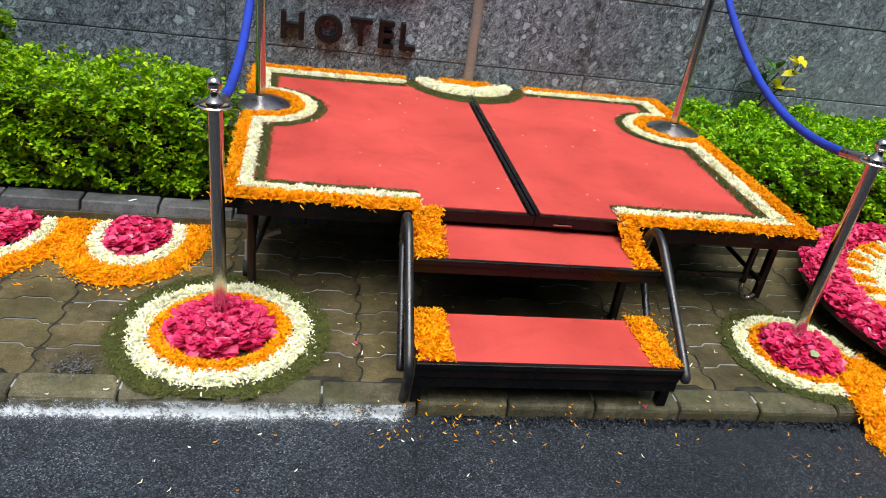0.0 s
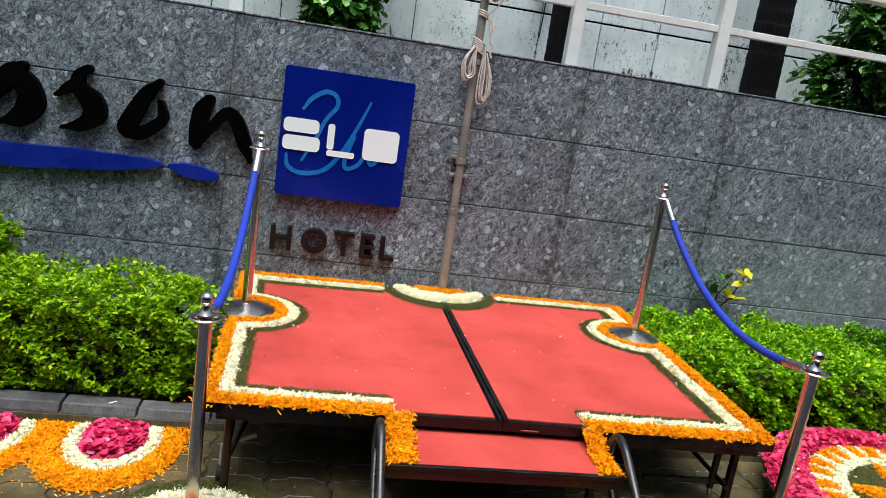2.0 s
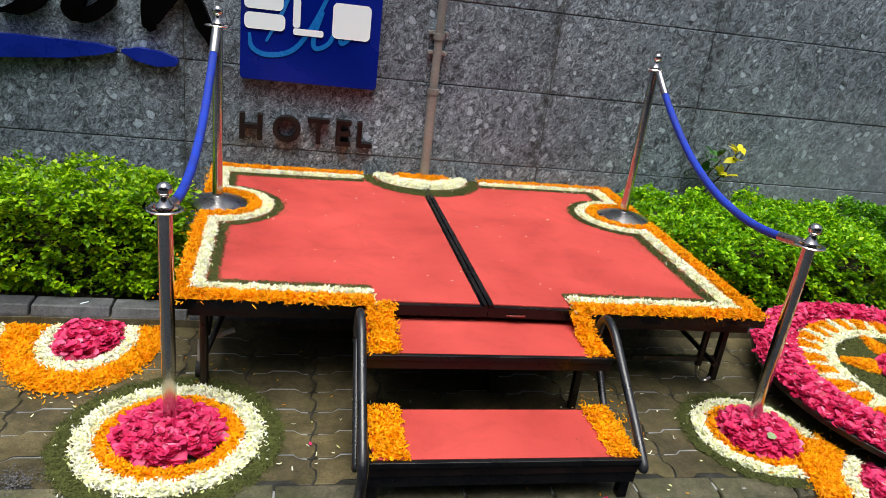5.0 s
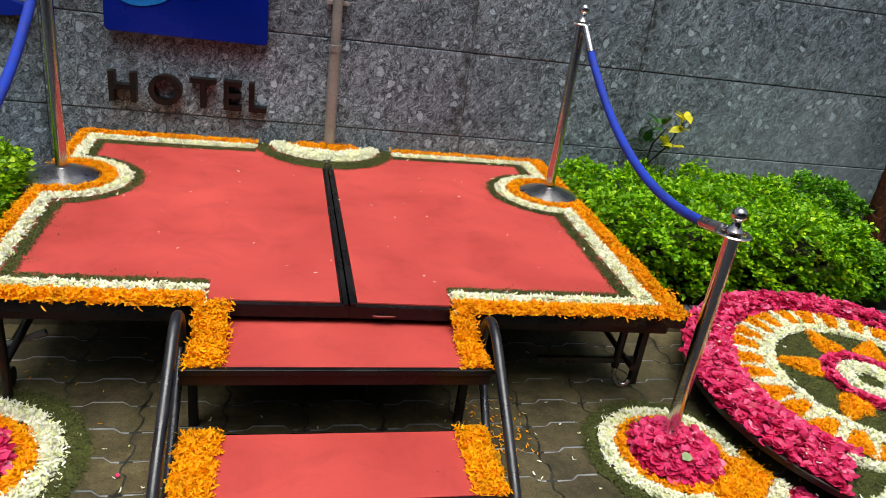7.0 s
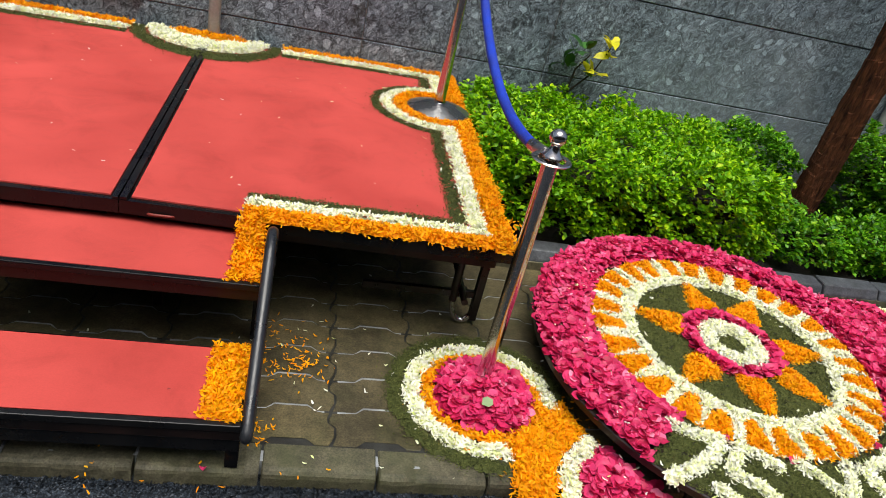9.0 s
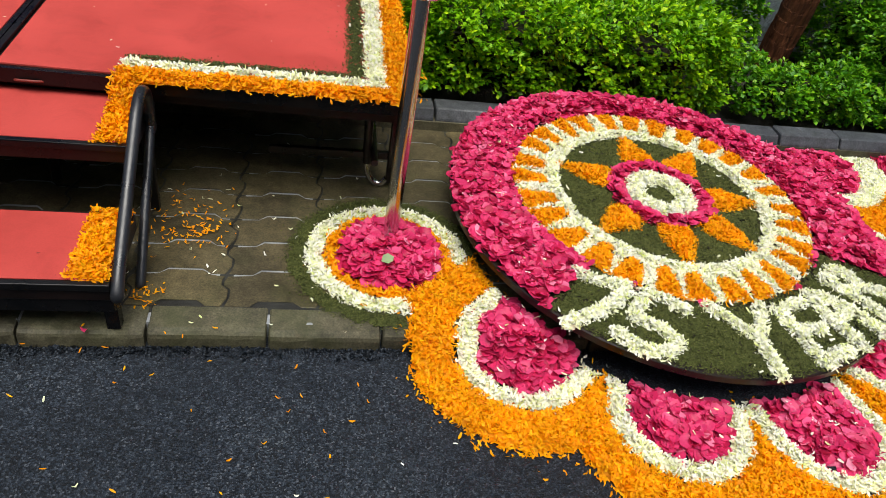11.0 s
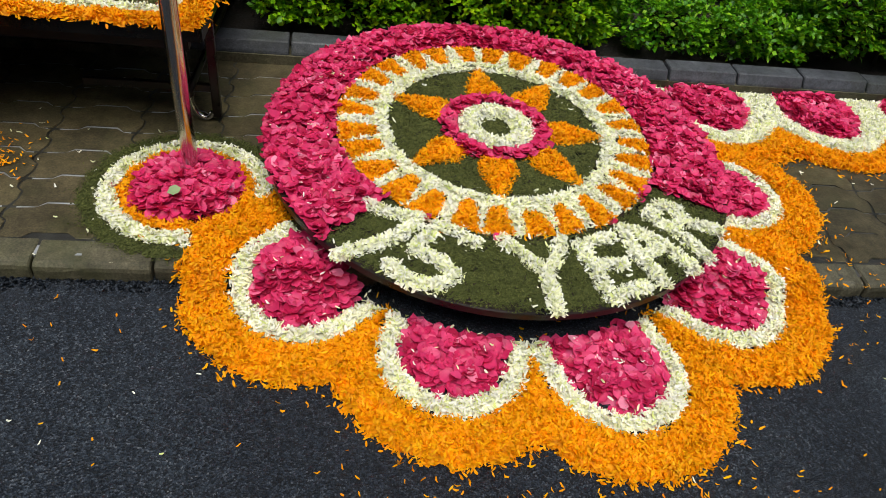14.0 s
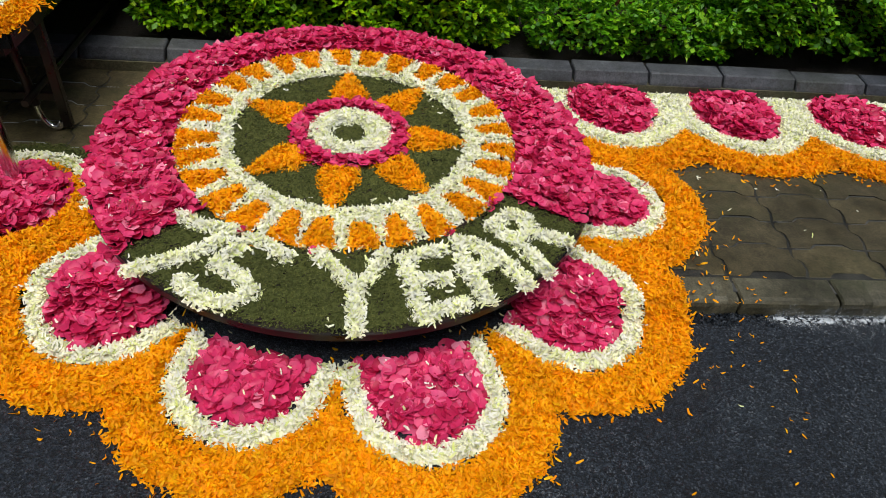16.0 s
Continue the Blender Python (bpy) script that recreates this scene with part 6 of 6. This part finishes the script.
def splash_material():
    m = grained("white_lime_splash", (0.56, 0.62, 0.68), (0.72, 0.79, 0.86), 20, 120, 0.8, 0.3)
    tc = node(m, "ShaderNodeTexCoord")
    sep = node(m, "ShaderNodeSeparateXYZ")
    link(m, tc.outputs["Generated"], sep.inputs[0])
    mid = ramp(m, sep.outputs[1], [(0.30, (0, 0, 0)), (0.60, (0.11, 0.11, 0.11)), (0.73, (0.40, 0.40, 0.40)), (0.80, (0.50, 0.50, 0.50)), (0.826, (0.14, 0.14, 0.14)), (0.85, (0.04, 0.04, 0.04)), (1.0, (0, 0, 0))])
    pos = node(m, "ShaderNodeNewGeometry").outputs["Position"]
    n1 = ramp(m, noise_tex(m, pos, 9, 8, 0.75), [(0.30, (0, 0, 0)), (0.75, (0.55, 0.55, 0.55))])
    n2 = ramp(m, noise_tex(m, pos, 75, 6, 0.75), [(0.3, (0, 0, 0)), (0.7, (0.42, 0.42, 0.42))])
    total = blend(m, 1.0, blend(m, 1.0, mid, n1, "ADD"), n2, "ADD")
    edge = ramp(m, sep.outputs[1], [(0.0, (0, 0, 0)), (0.4, (1, 1, 1)), (0.84, (1, 1, 1)), (1.0, (0, 0, 0))])
    ends = ramp(m, sep.outputs[0], [(0.0, (0, 0, 0)), (0.06, (1, 1, 1)), (0.94, (1, 1, 1)), (1.0, (0, 0, 0))])
    cover = ramp(m, blend(m, 1.0, blend(m, 1.0, total, edge, "MULTIPLY"), ends, "MULTIPLY"), [(0.54, (0, 0, 0)), (0.76, (0.18, 0.18, 0.18)), (1.05, (0.78, 0.78, 0.78))])
    clear = node(m, "ShaderNodeBsdfTransparent")
    x = node(m, "ShaderNodeMixShader")
    link(m, cover, x.inputs[0])
    link(m, clear.outputs[0], x.inputs[1])
    link(m, bsdf(m).outputs[0], x.inputs[2])
    link(m, x.outputs[0], m.node_tree.nodes["Material Output"].inputs["Surface"])
    return m


LIME = splash_material()


def splash(x0, x1):
    """Lime powder thrown along the kerb's foot, a thin broken film over road and kerb."""
    xs = np.arange(x0, x1, 0.05)
    rows = [(-0.15, ROAD_Z + 0.004), (-0.09, ROAD_Z + 0.004), (-0.045, ROAD_Z + 0.004), (-0.012, ROAD_Z + 0.006), (-0.009, -0.025), (-0.006, -0.004), (0.020, 0.006)]
    v = np.array([(x, float(kerb_y(x)) + dy, z) for dy, z in rows for x in xs])
    n = len(xs)
    q = np.array([(r * n + k, r * n + k + 1, (r + 1) * n + k + 1, (r + 1) * n + k) for r in range(len(rows) - 1) for k in range(n - 1)])
    t = thing("lime_splash", "white lime powder strewn along the foot of the kerb", "powder", ((x0 + x1) / 2, float(kerb_y(x0)) - 0.06, ROAD_Z))
    np_mesh("powder", v, q, LIME, t, smooth=False)


splash(-1.9, 0.80)
splash(4.72, 7.4)

bud = thing("leaf", "single pale green leaf on a heap of rose petals", "leaf", (2.383, 2.363, 0.075))
v, f = scatter(np.array([(2.368, 2.360, 0.078)]), LEAF_V, LEAF_T, 0.045, 0.075, -0.3, 0.1, 0.0, np.array([0.4]), np.array([0.15]))
np_mesh("blade", v, f, PALE_LEAF, bud)
chalk = thing("chalk_mark", "thin white curl drawn on the kerb face", "mark", (-0.62, 3.40, 0.06))
part("curl", tube(bmesh.new(), curve_points([(-0.60, 3.424, 0.097), (-0.635, 3.412, 0.088), (-0.640, 3.400, 0.066), (-0.610, 3.396, 0.045), (-0.555, 3.395, 0.030)], 6), 0.0028, 6), WHITE_FILM, chalk)

# ---- pieces of the setting: kerb stones, slabs, panels, pavers ----
def piece(name, me, at, parent, turn=0.0, scale=None):
    ob = new(name, me)
    ob.matrix_basis = Matrix.LocRotScale(at, Euler((0, 0, turn)), scale)
    ob.parent = parent
    ob.matrix_parent_inverse = world_of(parent).inverted()
    return ob


def piece_mesh(name, bm, material):
    me = bpy.data.meshes.new(name)
    bmesh.ops.recalc_face_normals(bm, faces=bm.faces)
    bm.to_mesh(me)
    bm.free()
    finish(me, material)
    return me


def kerb_block():
    """A kerb stone with a worn shoulder towards the road, chipped unevenly along its length."""
    bm = bmesh.new()
    prof = [(0.0, -0.075), (0.0005, -0.024), (0.004, -0.011), (0.012, -0.003), (0.024, 0.000), (0.108, 0.002), (0.112, -0.001), (0.112, -0.075)]
    stations = [-0.1655, -0.161] + [-0.161 + 0.322 * k / 9 for k in range(1, 9)] + [0.161, 0.1655]
    rings = []
    for k, sx in enumerate(stations):
        inset = 0.004 if k in (0, len(stations) - 1) else 0.0
        chip = random.choice((0.0, 0.0, 0.002, 0.003, 0.008)) if 0 < k < len(stations) - 1 else 0.003
        ring_k = []
        for i, (y, z) in enumerate(prof):
            y, z = min(max(y, inset), 0.112 - inset), z - inset if z > -0.07 else z
            if 1 <= i <= 4:
                y, z = y + chip * 0.8 + random.uniform(0, 0.0015), z - chip * (0.9 if i > 1 else 0.2) - random.uniform(0, 0.001)
            ring_k.append(bm.verts.new((sx, y, z)))
        rings.append(ring_k)
    for a, b in zip(rings, rings[1:]):
        for i in range(len(prof)):
            j = (i + 1) % len(prof)
            bm.faces.new((a[i], b[i], b[j], a[j]))
    bm.faces.new(rings[0])
    bm.faces.new(rings[-1][::-1])
    return bm


front_stones = [piece_mesh("kerb_stone", kerb_block(), KERB) for k in range(6)]
back_bm = bmesh.new()
prof = [(0.0, -0.06), (0.002, 0.046), (0.024, 0.090), (0.115, 0.094), (0.115, -0.06)]
a, b = ([back_bm.verts.new((sx, y, z)) for y, z in prof] for sx in (-0.171, 0.171))
back_bm.faces.new(a), back_bm.faces.new(b[::-1])
for i in range(5):
    back_bm.faces.new((a[i], b[i], b[(i + 1) % 5], a[(i + 1) % 5]))
bmesh.ops.bevel(back_bm, geom=list(back_bm.edges), offset=0.005, segments=1, affect="EDGES")
back_stone = piece_mesh("kerb_stone", back_bm, KERB_PAINT)
kerb_front = tagged(new("kerb"), "mossy damp concrete kerb stones along the road", "kerb", kind="structure")
kerb_back = tagged(new("kerb"), "grey painted concrete kerb stones round the hedge", "kerb", kind="structure")
part("kerb_foot", prism(bmesh.new(), [(x, float(bed_y(x)) - 0.057) for x in xs] + [(x, float(bed_y(x)) + 0.04) for x in reversed(xs)], -0.03, 0.040, 0.004), KERB, kerb_back, "dark mossy foot below the painted edge")
for k in range(-14, 24):
    x = 0.5005 + 0.3385 * k
    piece("kerb_stone", front_stones[(k * 5 + k // 3) % 6], (x, float(kerb_y(x)) + random.uniform(-0.004, 0.004), random.uniform(-0.001, 0.004)), kerb_front, -0.003)
    x = 4.616 + 0.3524 * (k - 12)
    piece("kerb_stone", back_stone, (x, float(bed_y(x)) - 0.052 + random.uniform(-0.004, 0.004), random.uniform(-0.006, 0.003)), kerb_back, 0.009 + random.uniform(-0.012, 0.012))

for x0, x1 in zip(COLS_X, COLS_X[1:]):
    for z0, z1 in zip(ROWS_Z, ROWS_Z[1:]):
        w, h = x1 - x0 - 0.005, z1 - z0 - 0.007
        me = piece_mesh("slab", boxed(-w / 2, w / 2, 0, 0.028, -h / 2, h / 2, bevel=0.003), STONE)
        piece("slab", me, ((x0 + x1) / 2, WALL_Y + random.uniform(-0.002, 0.002), (z0 + z1) / 2), wall)

panel_me = piece_mesh("panel", boxed(-0.2845, 0.2845, 0, 0.02, -0.276, 0.276, bevel=0.003), FACADE)
for i in range(-12, 10):
    for j in range(6):
        end = i == 9
        piece("panel", panel_me, (5.18 if end else 0.0315 + 0.577 * i, FACADE_Y, 1.25 + 0.57 * j), building, 0.0, (0.84, 1, 1) if end else None)

PX, PY, AMP = 0.284, 0.148, 0.0135
def zig(s):
    """The stepped edge of an interlocking block, over one block's length."""
    return [(0.0, -AMP), (0.28, -AMP), (0.37, AMP), (0.74, AMP), (0.83, -AMP), (1.0, -AMP)] if s else []


g = 0.0052
low = [(PX * u - PX / 2 + (g if u == 0 else -g if u == 1 else 0), -PY / 2 + w + g) for u, w in zig(1)]
top = [(x, w + PY - 2 * g) for x, w in low][::-1]
paver_me = piece_mesh("paver", prism(bmesh.new(), low + [(low[-1][0] + 0.016, -0.045), (low[-1][0] + 0.016, -0.008), (low[-1][0] - 0.010, 0.012), (low[-1][0] - 0.010, 0.035)] + top + [(low[0][0] - 0.010, 0.035), (low[0][0] - 0.010, 0.012), (low[0][0] + 0.016, -0.008), (low[0][0] + 0.016, -0.045)], -0.05, 0.0, 0.0035), PAVER)
count = 0
far_blocks = []
for i in range(-12, 38):
    for j in range(0, 14):
        x, y = 2.31 + PX * (i - 9), 2.227 + PY / 2 + PY * j - 0.002 * PX * (i - 9)
        if y > float(bed_y(x)) - 0.03:
            continue
        near = -1.8 < x < 6.6
        under_disc = math.hypot(x - DC[0], y - DC[1]) < 0.8
        if near and not under_disc and count < 300:
            piece("paver", paver_me, (x, y, random.uniform(-0.003, 0.001)), pavement, -0.002)
            count += 1
        else:
            far_blocks.append((x, y, random.uniform(-0.003, 0.001)))
# dark wet sand in the joints that run away from the road and along the kerb
for i in range(-12, 39):
    x = 2.31 + PX * (i - 9.5)
    part("joint_strip", boxed(x - 0.021, x + 0.021, float(kerb_y(x)) + 0.10, float(bed_y(x)) - 0.03, -0.03, -0.0038), JOINT_WET, pavement)
part("joint_strip", prism(bmesh.new(), [(x, float(kerb_y(x)) + 0.09) for x in xs] + [(x, float(kerb_y(x)) + 0.19) for x in reversed(xs)], -0.03, -0.0034), JOINT_WET, pavement)
bm = bmesh.new()
for b in far_blocks:
    n0 = len(bm.verts)
    bm.from_mesh(paver_me)
    bm.verts.ensure_lookup_table()
    bmesh.ops.translate(bm, verts=bm.verts[n0:], vec=b)
part("far_pavers", bm, PAVER, pavement)["kind"] = "stuff"
# unseen plain wall, added to close the street, darken reflections and block low light
across = thing("house", "unseen plain dark wall added across the road", "building", (3, -8.5, ROAD_Z))
part("wall", boxed(-30, 36, -9, -8, ROAD_Z, 9.0, bevel=0.02), DULL_WALL, across)
